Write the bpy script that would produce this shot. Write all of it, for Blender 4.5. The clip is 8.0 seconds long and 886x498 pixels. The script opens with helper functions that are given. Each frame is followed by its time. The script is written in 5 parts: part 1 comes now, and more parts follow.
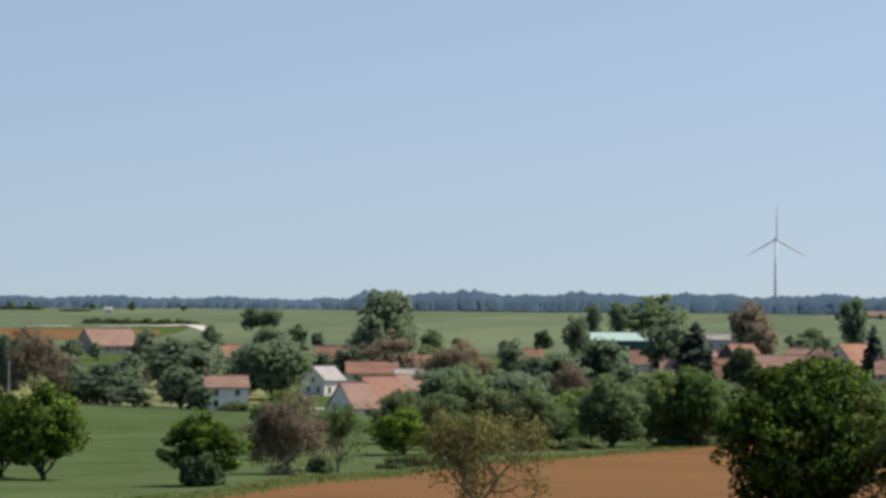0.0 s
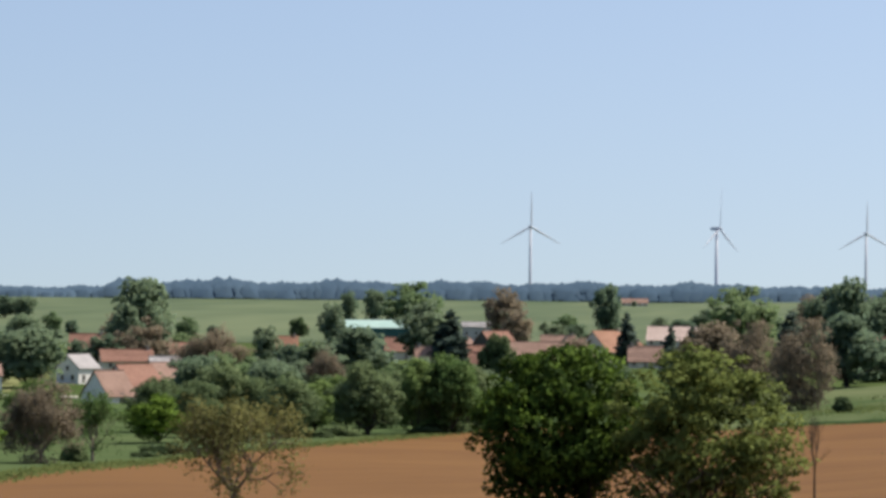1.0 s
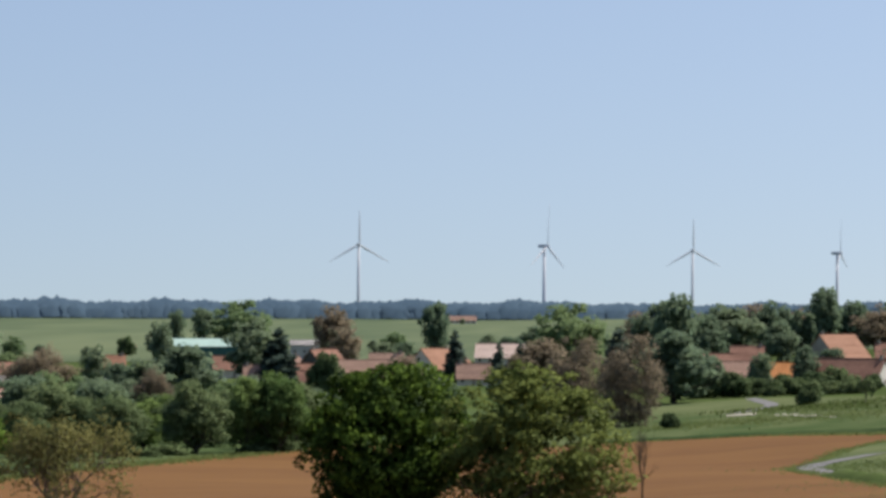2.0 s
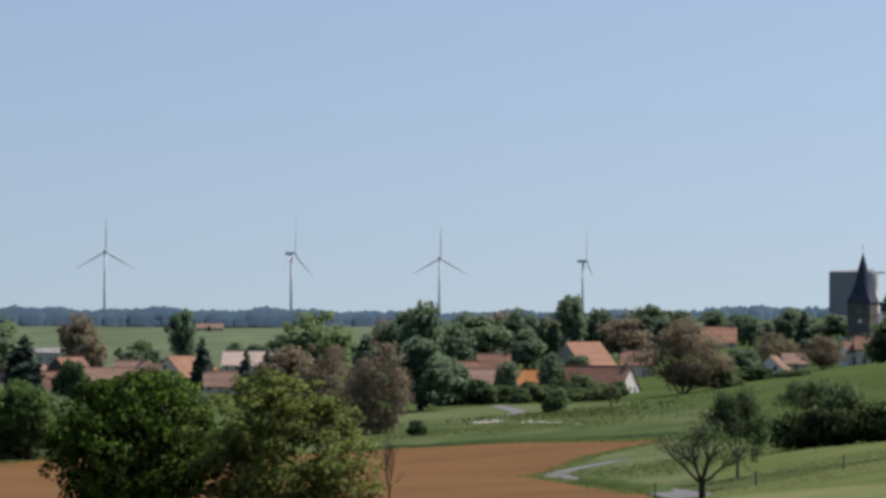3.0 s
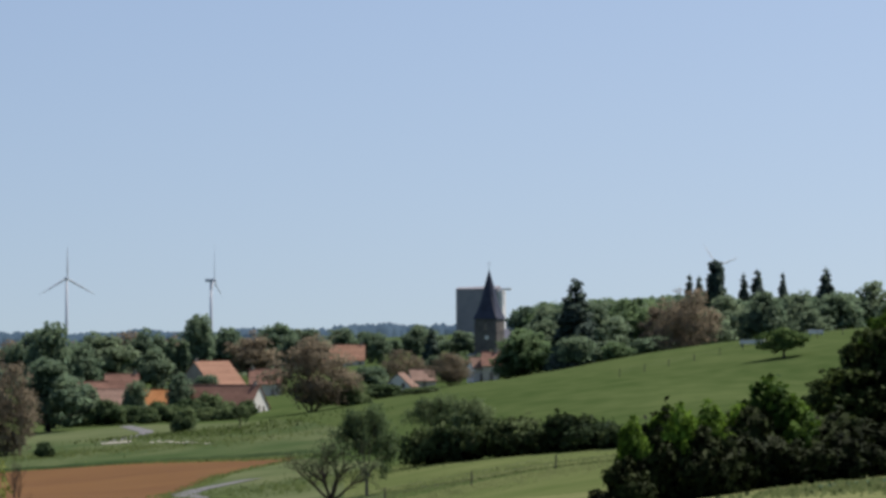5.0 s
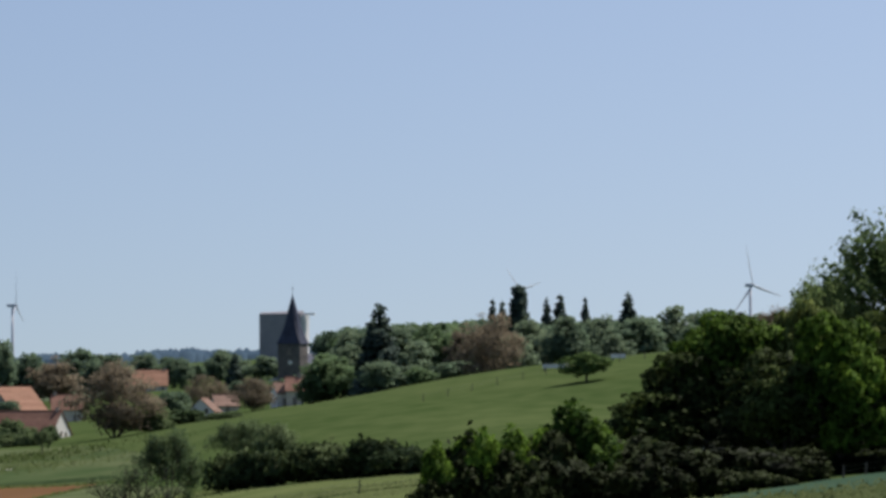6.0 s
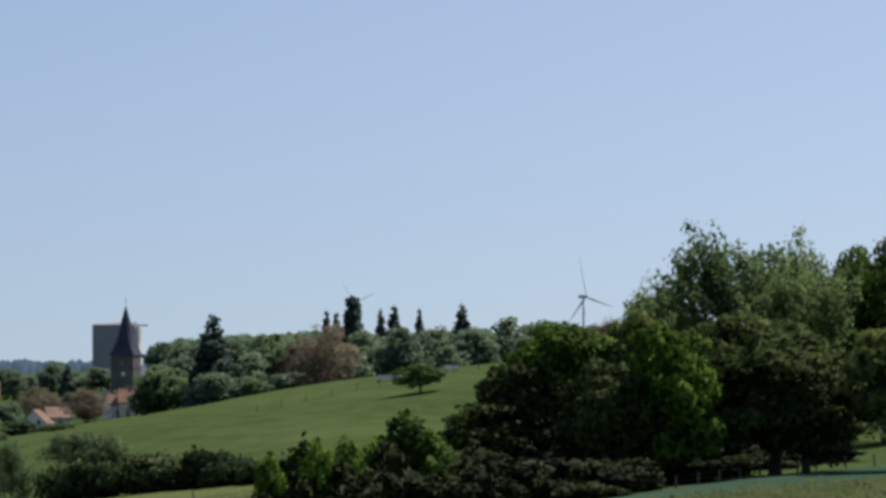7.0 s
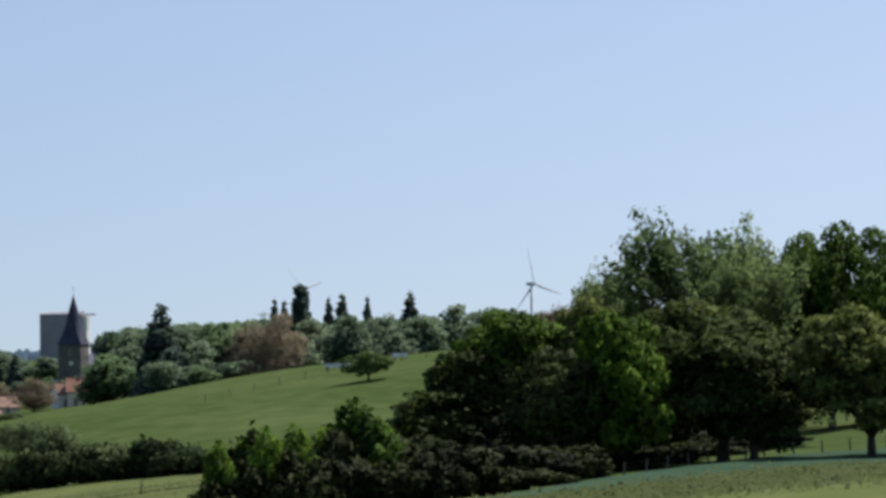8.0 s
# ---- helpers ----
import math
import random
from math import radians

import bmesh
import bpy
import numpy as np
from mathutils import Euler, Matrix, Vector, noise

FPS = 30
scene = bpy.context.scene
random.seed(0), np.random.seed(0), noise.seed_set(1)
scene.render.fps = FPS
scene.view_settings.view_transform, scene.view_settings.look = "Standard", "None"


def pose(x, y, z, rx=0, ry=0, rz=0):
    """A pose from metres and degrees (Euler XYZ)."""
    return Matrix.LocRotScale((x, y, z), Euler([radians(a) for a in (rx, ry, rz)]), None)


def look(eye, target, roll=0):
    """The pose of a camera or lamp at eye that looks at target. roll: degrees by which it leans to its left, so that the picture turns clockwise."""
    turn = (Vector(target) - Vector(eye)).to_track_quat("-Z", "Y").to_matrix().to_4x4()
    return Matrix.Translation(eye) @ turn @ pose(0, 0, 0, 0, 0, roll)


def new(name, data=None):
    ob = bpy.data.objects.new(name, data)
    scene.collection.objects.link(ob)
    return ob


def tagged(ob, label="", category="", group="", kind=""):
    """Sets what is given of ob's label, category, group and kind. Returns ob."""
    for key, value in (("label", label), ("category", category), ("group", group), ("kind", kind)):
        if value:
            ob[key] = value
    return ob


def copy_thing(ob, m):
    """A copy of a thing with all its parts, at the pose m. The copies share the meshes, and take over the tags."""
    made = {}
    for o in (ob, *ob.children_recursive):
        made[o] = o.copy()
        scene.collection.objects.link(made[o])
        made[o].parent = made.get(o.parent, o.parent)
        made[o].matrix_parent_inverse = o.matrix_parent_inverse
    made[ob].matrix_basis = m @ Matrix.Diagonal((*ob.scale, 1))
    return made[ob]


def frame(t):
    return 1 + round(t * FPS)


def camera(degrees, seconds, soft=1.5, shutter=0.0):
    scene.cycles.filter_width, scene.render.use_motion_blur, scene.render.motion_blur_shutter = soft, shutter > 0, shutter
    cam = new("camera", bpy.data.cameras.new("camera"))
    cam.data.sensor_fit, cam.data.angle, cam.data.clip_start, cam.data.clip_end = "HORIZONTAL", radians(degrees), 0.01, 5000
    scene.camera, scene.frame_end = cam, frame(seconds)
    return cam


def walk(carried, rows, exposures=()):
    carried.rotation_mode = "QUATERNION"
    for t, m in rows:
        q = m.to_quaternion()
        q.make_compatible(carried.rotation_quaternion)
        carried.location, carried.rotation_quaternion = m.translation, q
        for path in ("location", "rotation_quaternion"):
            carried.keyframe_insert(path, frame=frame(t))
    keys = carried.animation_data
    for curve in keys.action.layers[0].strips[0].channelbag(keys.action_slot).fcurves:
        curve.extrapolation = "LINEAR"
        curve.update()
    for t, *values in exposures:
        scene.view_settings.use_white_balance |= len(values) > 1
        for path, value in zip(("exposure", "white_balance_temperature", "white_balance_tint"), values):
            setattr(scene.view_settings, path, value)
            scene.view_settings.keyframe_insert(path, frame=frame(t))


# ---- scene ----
# The camera stands on a hillside and pans to the right.
EYE = 24.0
cam = camera(15.0, 8.0, soft=3.4)
# seconds, bearing, pitch, lean
ROWS = [
    (0, -12.412, 0.941, -0.54),
    (0.5, -10.038, 0.928, -0.49),
    (1, -8.248, 0.765, -0.50),
    (1.2, -7.816, 0.740, -0.48),
    (2.3, -3.969, 1.188, -0.21),
    (2.5, -2.980, 1.182, -0.21),
    (3, -1.026, 1.238, -0.29),
    (3.5, 0.552, 1.193, -0.26),
    (4, 2.217, 1.003, -0.17),
    (4.2, 3.039, 0.907, -0.13),
    (5.3, 5.840, 1.825, 0.36),
    (5.5, 6.271, 1.908, 0.35),
    (6, 8.656, 1.959, 0.42),
    (6.5, 9.584, 2.187, 0.43),
    (7, 11.483, 2.129, 0.45),
    (7.5, 12.425, 2.062, 0.54),
    (8, 12.371, 1.911, 0.72),
]
walk(cam, [(t, pose(0, 0, EYE, 0, 0, -bearing) @ pose(0, 0, 0, 90 + pitch) @ pose(0, 0, 0, 0, 0, -lean))
           for t, bearing, pitch, lean in ROWS], exposures=[(0, 0.06, 7000, 14), (1.0, 0.2, 6950, 14), (2.5, -0.04, 6850, 14), (3.0, -0.10, 6800, 14), (3.5, -0.07, 6780, 14), (4.0, 0.06, 6750, 14), (5.5, -0.20, 6700, 14), (6.5, -0.22, 6650, 14), (8.0, 0.0, 6670, 14)])

# Daylight
SUN_BEARING, SUN_HEIGHT = 60.0, 57.0
world = bpy.data.worlds.new("daylight")
scene.world = world
world.use_nodes = True
wn, wl = world.node_tree.nodes, world.node_tree.links
wn.clear()
w_out, w_back, w_sky = wn.new("ShaderNodeOutputWorld"), wn.new("ShaderNodeBackground"), wn.new("ShaderNodeTexSky")
w_sky.sky_type, w_sky.sun_disc = "NISHITA", False
w_sky.sun_elevation, w_sky.sun_rotation = radians(SUN_HEIGHT), radians(SUN_BEARING)
w_sky.altitude, w_sky.air_density, w_sky.dust_density, w_sky.ozone_density = 300, 1.0, 2.3, 3.0
w_back.inputs["Strength"].default_value = 0.138
# the pale blue of clear air just over the horizon
w_co, w_up, w_nm = wn.new("ShaderNodeTexCoord"), wn.new("ShaderNodeVectorMath"), wn.new("ShaderNodeVectorMath")
w_up.operation, w_nm.operation = "ADD", "NORMALIZE"
w_up.inputs[1].default_value = (0, 0, 0.10)
wl.new(w_co.outputs["Generated"], w_up.inputs[0])
wl.new(w_up.outputs["Vector"], w_nm.inputs[0])
wl.new(w_nm.outputs["Vector"], w_sky.inputs["Vector"])
wl.new(w_sky.outputs["Color"], w_back.inputs["Color"])
wl.new(w_back.outputs["Background"], w_out.inputs["Surface"])
sun = new("sun", bpy.data.lights.new("sun", "SUN"))
sun.data.energy, sun.data.angle, sun.data.color = 4.7, radians(0.53), (1.0, 0.965, 0.91)
_a, _e = radians(SUN_BEARING), radians(SUN_HEIGHT)
sun.matrix_world = look((0, 0, 200), (-math.sin(_a) * math.cos(_e), -math.cos(_a) * math.cos(_e), 200 - math.sin(_e)))

# ---- materials ----
def rgb(c, k=1.0):
    return (c[0] * k, c[1] * k, c[2] * k, 1)


def material(name, dark, light, scale=1.0, rough=0.85, coarse=0.12, bump=0.0, per_object=0.0, per_island=0.0, metal=0.0, glow_through=0.0, stretch=None, spec=0.3):
    """A surface that varies between two colours at a fine and a coarse scale."""
    m = bpy.data.materials.new(name)
    m.use_nodes = True
    n, l = m.node_tree.nodes, m.node_tree.links
    b = n["Principled BSDF"]
    b.inputs["Roughness"].default_value = rough
    b.inputs["Metallic"].default_value = metal
    b.inputs["Specular IOR Level"].default_value = spec
    pos = n.new("ShaderNodeNewGeometry")
    where = pos.outputs["Position"]
    if stretch:
        mp = n.new("ShaderNodeMapping")
        mp.inputs["Scale"].default_value = stretch[:3]
        mp.inputs["Rotation"].default_value = (0, 0, radians(stretch[3]))
        l.new(where, mp.inputs["Vector"])
        where = mp.outputs["Vector"]
    fine, big = n.new("ShaderNodeTexNoise"), n.new("ShaderNodeTexNoise")
    fine.inputs["Scale"].default_value, fine.inputs["Detail"].default_value = scale, 5
    big.inputs["Scale"].default_value, big.inputs["Detail"].default_value = scale * coarse, 3
    for q in (fine, big):
        l.new(where, q.inputs["Vector"])
    add = n.new("ShaderNodeMath")
    add.operation = "ADD"
    l.new(fine.outputs["Fac"], add.inputs[0])
    l.new(big.outputs["Fac"], add.inputs[1])
    last = add.outputs[0]
    rnd = []
    if per_object:
        info = n.new("ShaderNodeObjectInfo")
        rnd.append((info.outputs["Random"], per_object))
    if per_island:
        rnd.append((pos.outputs["Random Per Island"], per_island))
    for sock, amount in rnd:
        mul = n.new("ShaderNodeMath")
        mul.operation = "MULTIPLY_ADD"
        mul.inputs[1].default_value = amount
        l.new(sock, mul.inputs[0])
        l.new(last, mul.inputs[2])
        sub = n.new("ShaderNodeMath")
        sub.operation = "SUBTRACT"
        sub.inputs[1].default_value = amount / 2
        l.new(mul.outputs[0], sub.inputs[0])
        last = sub.outputs[0]
    span = n.new("ShaderNodeMapRange")
    span.inputs["From Min"].default_value, span.inputs["From Max"].default_value = 0.7, 1.3
    l.new(last, span.inputs["Value"])
    mix = n.new("ShaderNodeMix")
    mix.data_type = "RGBA"
    mix.inputs["A"].default_value, mix.inputs["B"].default_value = rgb(dark), rgb(light)
    l.new(span.outputs["Result"], mix.inputs["Factor"])
    l.new(mix.outputs["Result"], b.inputs["Base Color"])
    if bump:
        bp = n.new("ShaderNodeBump")
        bp.inputs["Strength"].default_value, bp.inputs["Distance"].default_value = 0.6, bump
        l.new(fine.outputs["Fac"], bp.inputs["Height"])
        l.new(bp.outputs["Normal"], b.inputs["Normal"])
    if glow_through:
        tr = n.new("ShaderNodeBsdfTranslucent")
        ms = n.new("ShaderNodeMixShader")
        ms.inputs["Fac"].default_value = glow_through
        l.new(mix.outputs["Result"], tr.inputs["Color"])
        l.new(b.outputs["BSDF"], ms.inputs[1])
        l.new(tr.outputs["BSDF"], ms.inputs[2])
        l.new(ms.outputs["Shader"], n["Material Output"].inputs["Surface"])
    return m


def foliage(name, dark, light, through_light=0.25, mixed=0.18):
    return material(name, dark, light, scale=1.2, rough=0.65, coarse=0.3, per_object=0.5, per_island=mixed, glow_through=through_light, spec=0.04)


# far_oak, far_lime, muted and conifer have air haze mixed into their colours.
LEAF = {
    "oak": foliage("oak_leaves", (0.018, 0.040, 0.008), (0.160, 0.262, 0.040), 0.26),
    "far_oak": foliage("hazed_oak_leaves", (0.104, 0.168, 0.108), (0.182, 0.252, 0.148), 0.55, 0.12),
    "far_lime": foliage("hazed_fresh_leaves", (0.118, 0.190, 0.090), (0.196, 0.276, 0.128), 0.55, 0.12),
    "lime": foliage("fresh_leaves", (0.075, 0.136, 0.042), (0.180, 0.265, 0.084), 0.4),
    "muted": foliage("hazed_grey_green_leaves", (0.122, 0.184, 0.116), (0.190, 0.252, 0.150), 0.55, 0.12),
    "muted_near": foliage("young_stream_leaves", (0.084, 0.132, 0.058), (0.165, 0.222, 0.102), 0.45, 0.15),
    "brown": foliage("copper_buds", (0.185, 0.158, 0.112), (0.262, 0.220, 0.150), 0.55, 0.08),
    "conifer": foliage("hazed_needles", (0.040, 0.066, 0.052), (0.092, 0.128, 0.096), 0.2),
    "bush": foliage("shrub_leaves", (0.066, 0.108, 0.048), (0.150, 0.205, 0.090), 0.45),
    "budding": foliage("budding_leaves", (0.10, 0.11, 0.035), (0.22, 0.22, 0.08), 0.4),
    "olive": foliage("olive_leaves", (0.045, 0.072, 0.020), (0.180, 0.225, 0.062), 0.34),
    "copse": foliage("copse_leaves", (0.012, 0.028, 0.006), (0.112, 0.200, 0.028), 0.22),
    # Shade of the copse edge is mixed into these darker oak leaves.
    "dark": foliage("shade_toned_oak_leaves", (0.007, 0.014, 0.005), (0.068, 0.098, 0.027), 0.12),
    # Near-black hedge leaves: deep shade put into the colour.
    "hedge": foliage("shade_toned_hedge_leaves", (0.003, 0.006, 0.002), (0.032, 0.045, 0.014), 0.05),
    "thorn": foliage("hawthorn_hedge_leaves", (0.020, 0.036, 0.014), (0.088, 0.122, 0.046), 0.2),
    "shoots": foliage("bright_young_shoots", (0.026, 0.058, 0.010), (0.160, 0.280, 0.036), 0.32),
    "airy": foliage("thin_young_leaves", (0.080, 0.135, 0.048), (0.225, 0.300, 0.115), 0.6),
    "pale_grass": foliage("pale_meadow_blades", (0.105, 0.145, 0.052), (0.185, 0.215, 0.092), 0.45, 0.15),
    "grass": foliage("tall_grass", (0.065, 0.10, 0.028), (0.13, 0.165, 0.055), 0.3),
}
TWIG = material("grey_brown_twigs", (0.10, 0.08, 0.06), (0.22, 0.18, 0.14), 3.0, 0.95)
BARK = material("bark", (0.022, 0.018, 0.014), (0.07, 0.058, 0.046), 3.0, 0.95, bump=0.03)
GRASS = material("pasture_grass", (0.042, 0.072, 0.022), (0.084, 0.114, 0.042), 0.22, 0.95, 0.09, bump=0.25, stretch=(1, 0.5, 1, 20), spec=0.0)
LUSH = material("lush_meadow_grass", (0.040, 0.072, 0.028), (0.086, 0.118, 0.050), 0.16, 0.95, 0.11, bump=0.25, stretch=(0.6, 0.5, 1, 10), spec=0.0)
MEADOW = material("rough_meadow_grass", (0.079, 0.109, 0.036), (0.148, 0.170, 0.069), 0.35, 0.95, 0.08, bump=0.2, stretch=(0.35, 0.5, 1, 10), spec=0.0)
ROUGH = material("patchy_common_grass", (0.048, 0.080, 0.031), (0.134, 0.154, 0.076), 0.13, 0.95, 0.2, bump=0.3, stretch=(0.7, 0.35, 1, 15), spec=0.0)
DRY = material("pale_ripening_grass", (0.120, 0.142, 0.056), (0.196, 0.204, 0.092), 0.4, 0.95, 0.08, bump=0.2, stretch=(0.3, 0.5, 1, 10), spec=0.0)
SOIL = material("tilled_soil", (0.118, 0.056, 0.019), (0.178, 0.093, 0.030), 0.4, 0.95, 0.05, bump=0.08, stretch=(0.25, 1.6, 1, 12), spec=0.1)
DARKTEAL = material("dark_teal_green", (0.035, 0.07, 0.045), (0.06, 0.10, 0.062), 0.6, 0.95, 0.1, bump=0.08, stretch=(0.4, 1, 1, 15), spec=0.0)
CROP = material("young_crop", (0.062, 0.094, 0.046), (0.118, 0.148, 0.074), 0.022, 0.95, 0.25, stretch=(1, 0.25, 1, 15), spec=0.1)
ASPHALT = material("worn_asphalt", (0.11, 0.11, 0.11), (0.18, 0.178, 0.175), 1.5, 0.9, bump=0.01)
CHALK = material("chalk_track", (0.42, 0.39, 0.32), (0.60, 0.57, 0.50), 0.2, 0.95)
# Blue of the distant air is mixed into this leaf colour.
FARWOOD = material("hazed_wood_leaves", (0.070, 0.118, 0.166), (0.095, 0.152, 0.202), 0.02, 0.9, 0.3, per_island=0.25, glow_through=0.3, spec=0.0)
ROOF = {
    "bright": material("bright_new_tiles", (0.44, 0.17, 0.05), (0.56, 0.25, 0.09), 1.5, 0.8, 0.15, bump=0.03, per_island=0.3),
    "red": material("brown_red_tiles", (0.20, 0.100, 0.068), (0.30, 0.162, 0.112), 1.5, 0.85, 0.15, bump=0.03, per_object=0.3, per_island=0.3),
    "orange": material("new_orange_tiles", (0.25, 0.125, 0.074), (0.35, 0.185, 0.115), 1.5, 0.8, 0.15, bump=0.03, per_object=0.3, per_island=0.3),
    "pale": material("faded_pink_tiles", (0.215, 0.135, 0.100), (0.31, 0.202, 0.152), 1.5, 0.9, 0.15, bump=0.03, per_object=0.3, per_island=0.3),
    "pink": material("pale_fibre_sheets", (0.46, 0.35, 0.29), (0.58, 0.46, 0.39), 0.8, 0.9, 0.2, per_island=0.2),
    "grey": material("grey_fibre_sheets", (0.28, 0.27, 0.26), (0.42, 0.40, 0.38), 0.8, 0.9, 0.2, per_island=0.2),
}
WALL = {
    "white": material("white_render", (0.66, 0.63, 0.56), (0.82, 0.80, 0.74), 0.8, 0.9),
    "cream": material("cream_render", (0.50, 0.44, 0.35), (0.66, 0.60, 0.50), 0.8, 0.9),
    "stone": material("rubble_stone", (0.24, 0.21, 0.18), (0.42, 0.37, 0.31), 1.6, 0.95, bump=0.03),
    "grey": material("grey_render", (0.32, 0.31, 0.31), (0.46, 0.45, 0.45), 0.8, 0.9),
    "dark": material("dark_boards", (0.05, 0.045, 0.04), (0.10, 0.09, 0.08), 2.0, 0.85),
}
GLASS = material("dark_window_glass", (0.02, 0.025, 0.03), (0.04, 0.045, 0.055), 1.0, 0.1, spec=0.6)
WOODWORK = material("painted_woodwork", (0.16, 0.13, 0.11), (0.28, 0.24, 0.20), 2.0, 0.7)
SLATE = material("blue_black_slate", (0.018, 0.022, 0.036), (0.042, 0.050, 0.078), 2.5, 0.6, 0.2, bump=0.01, per_island=0.4)
TOWERSTONE = material("weathered_church_stone", (0.085, 0.08, 0.078), (0.17, 0.155, 0.14), 1.2, 0.95, bump=0.03)
CONCRETE = material("grey_concrete_panel", (0.21, 0.21, 0.23), (0.28, 0.275, 0.295), 0.3, 0.85, 0.2)
PALEPANEL = material("pale_and_sunlit_panel", (0.58, 0.58, 0.57), (0.72, 0.72, 0.70), 0.3, 0.7)
TURBINE = material("turbine_paint", (0.42, 0.45, 0.49), (0.50, 0.53, 0.57), 0.1, 0.45)
TEAL = material("teal_metal_cladding", (0.012, 0.07, 0.07), (0.03, 0.115, 0.11), 0.5, 0.5, 0.2)
TEALROOF = material("pale_green_metal_sheets", (0.26, 0.40, 0.34), (0.36, 0.50, 0.43), 0.5, 0.45, 0.2)
METAL = material("dull_metal", (0.10, 0.10, 0.10), (0.2, 0.2, 0.2), 2.0, 0.5, metal=0.6)
POST = material("weathered_post", (0.07, 0.06, 0.05), (0.15, 0.13, 0.105), 4.0, 0.95)


# ---- small builders ----
def mesh_of(name, verts, faces, mats, index=None, smooth=False):
    me = bpy.data.meshes.new(name)
    me.from_pydata([tuple(v) for v in verts], [], [tuple(int(i) for i in f) for f in faces])
    for m in mats:
        me.materials.append(m)
    if index is not None:
        me.polygons.foreach_set("material_index", list(index))
    if smooth:
        me.polygons.foreach_set("use_smooth", [True] * len(me.polygons))
    me.update()
    return me


def raw_part(name, verts, faces, mat, parent=None, label="", smooth=False, normals=None):
    ob = new(name, mesh_of(name, verts, faces, [mat], smooth=smooth or normals is not None))
    if normals is not None:
        ob.data.normals_split_custom_set_from_vertices([tuple(n) for n in normals])
    if parent is not None:
        ob.parent = parent
    if label:
        tagged(ob, label)
    return ob


def part(name, bm, mat, parent=None, label="", smooth=False):
    me = bpy.data.meshes.new(name)
    bm.to_mesh(me)
    bm.free()
    me.materials.append(mat)
    if smooth:
        me.polygons.foreach_set("use_smooth", [True] * len(me.polygons))
    ob = new(name, me)
    if parent is not None:
        ob.parent = parent
    if label:
        tagged(ob, label)
    return ob


def box(bm, x0, x1, y0, y1, z0, z1, bevel=0.0):
    vs = bmesh.ops.create_cube(bm, size=1, matrix=Matrix.LocRotScale(((x0 + x1) / 2, (y0 + y1) / 2, (z0 + z1) / 2), None, (x1 - x0, y1 - y0, z1 - z0)))["verts"]
    if bevel:
        es = list({e for v in vs for e in v.link_edges})
        bmesh.ops.bevel(bm, geom=es, offset=bevel, segments=1, affect="EDGES")
    return bm


def tube(vs, fs, p, q, r, s, sides=6, cap=True):
    """Adds a tapered limb from p to q."""
    p, q = Vector(p), Vector(q)
    d = q - p
    a = d.orthogonal().normalized()
    b = d.normalized().cross(a)
    k = len(vs)
    for c, rad in ((p, r), (q, s)):
        for i in range(sides):
            t = 2 * math.pi * i / sides
            vs.append(tuple(c + (a * math.cos(t) + b * math.sin(t)) * rad))
    for i in range(sides):
        j = (i + 1) % sides
        fs.append((k + i, k + j, k + sides + j, k + sides + i))
    if cap:
        fs.append(tuple(k + sides + i for i in range(sides)))


# ---- the lie of the land ----
def softened(at, xs, ys, k):
    v = np.interp(at, xs, ys)
    return np.convolve(np.pad(v, k // 2, mode="edge"), np.ones(k) / k, mode="valid")


LAND_D, LAND_B = np.arange(0, 5400, 5.0), np.arange(-30, 45, 0.25)
VALLEY = softened(LAND_D, [0, 60, 120, 200, 300, 400, 520, 750, 1000, 1400, 2400, 3000, 5200],
                  [-1.7, -6, -9.5, -13.2, -17, -19.3, -20.5, -22.5, -22, -18.5, -5, -9, -12], 15)
RISE = softened(LAND_D, [0, 100, 200, 350, 470, 560, 630, 670, 800, 1200, 2000, 3500, 5200],
                [0, 2.5, 6, 10.5, 13.4, 19.6, 24.2, 24.0, 20.5, 24, 20, 14, 10], 9)
SPREAD = softened(LAND_B, [-3.5, 2.6, 4.4, 6.1, 9.7, 12.6, 19.4], [0, 0.25, 0.42, 0.58, 0.85, 1, 1.2], 9)


def land(bearing, d):
    """Ground height at a bearing and distance from the viewpoint."""
    roll = 0.22 * math.sin(d / 37 + bearing * 0.9) * min(d / 300, 1.0) ** 2 + 0.12 * math.sin(bearing * 1.3 + d / 23) * min(d / 400, 1.0) ** 2
    return float(EYE + np.interp(d, LAND_D, VALLEY) + np.interp(bearing, LAND_B, SPREAD) * np.interp(d, LAND_D, RISE) + roll)


def plan(bearing, d):
    return d * math.sin(radians(bearing)), d * math.cos(radians(bearing))


def spot(bearing, d, sink=0.0):
    x, y = plan(bearing, d)
    return x, y, land(bearing, d) - sink


def ground_sheet():
    bearings = list(np.arange(-21.5, 23.5, 0.15)) + list(np.arange(24, 338.5, 4.0))
    rings = [1.0] + list(np.geomspace(4, 4980, 190))
    vs, fs = [], []
    n = len(bearings)
    for d in rings:
        for b in bearings:
            x, y = plan(b, d)
            if b <= 44:
                z = land(b, d)
            else:
                t = min(1.0, (b - 44) / 290)
                z = land(44.0, d) * (1 - t) + land(-21.5, d) * t
            vs.append((x, y, z))
    for i in range(len(rings) - 1):
        for j in range(n):
            k = (j + 1) % n
            fs.append((i * n + j, i * n + k, (i + 1) * n + k, (i + 1) * n + j))
    fs.append(tuple(range(n))[::-1])
    ob = new("ground", mesh_of("ground", vs, fs, [GRASS], smooth=True))
    return tagged(ob, "rolling green pasture and farmland reaching to the horizon", "ground", kind="structure")


ground_sheet()


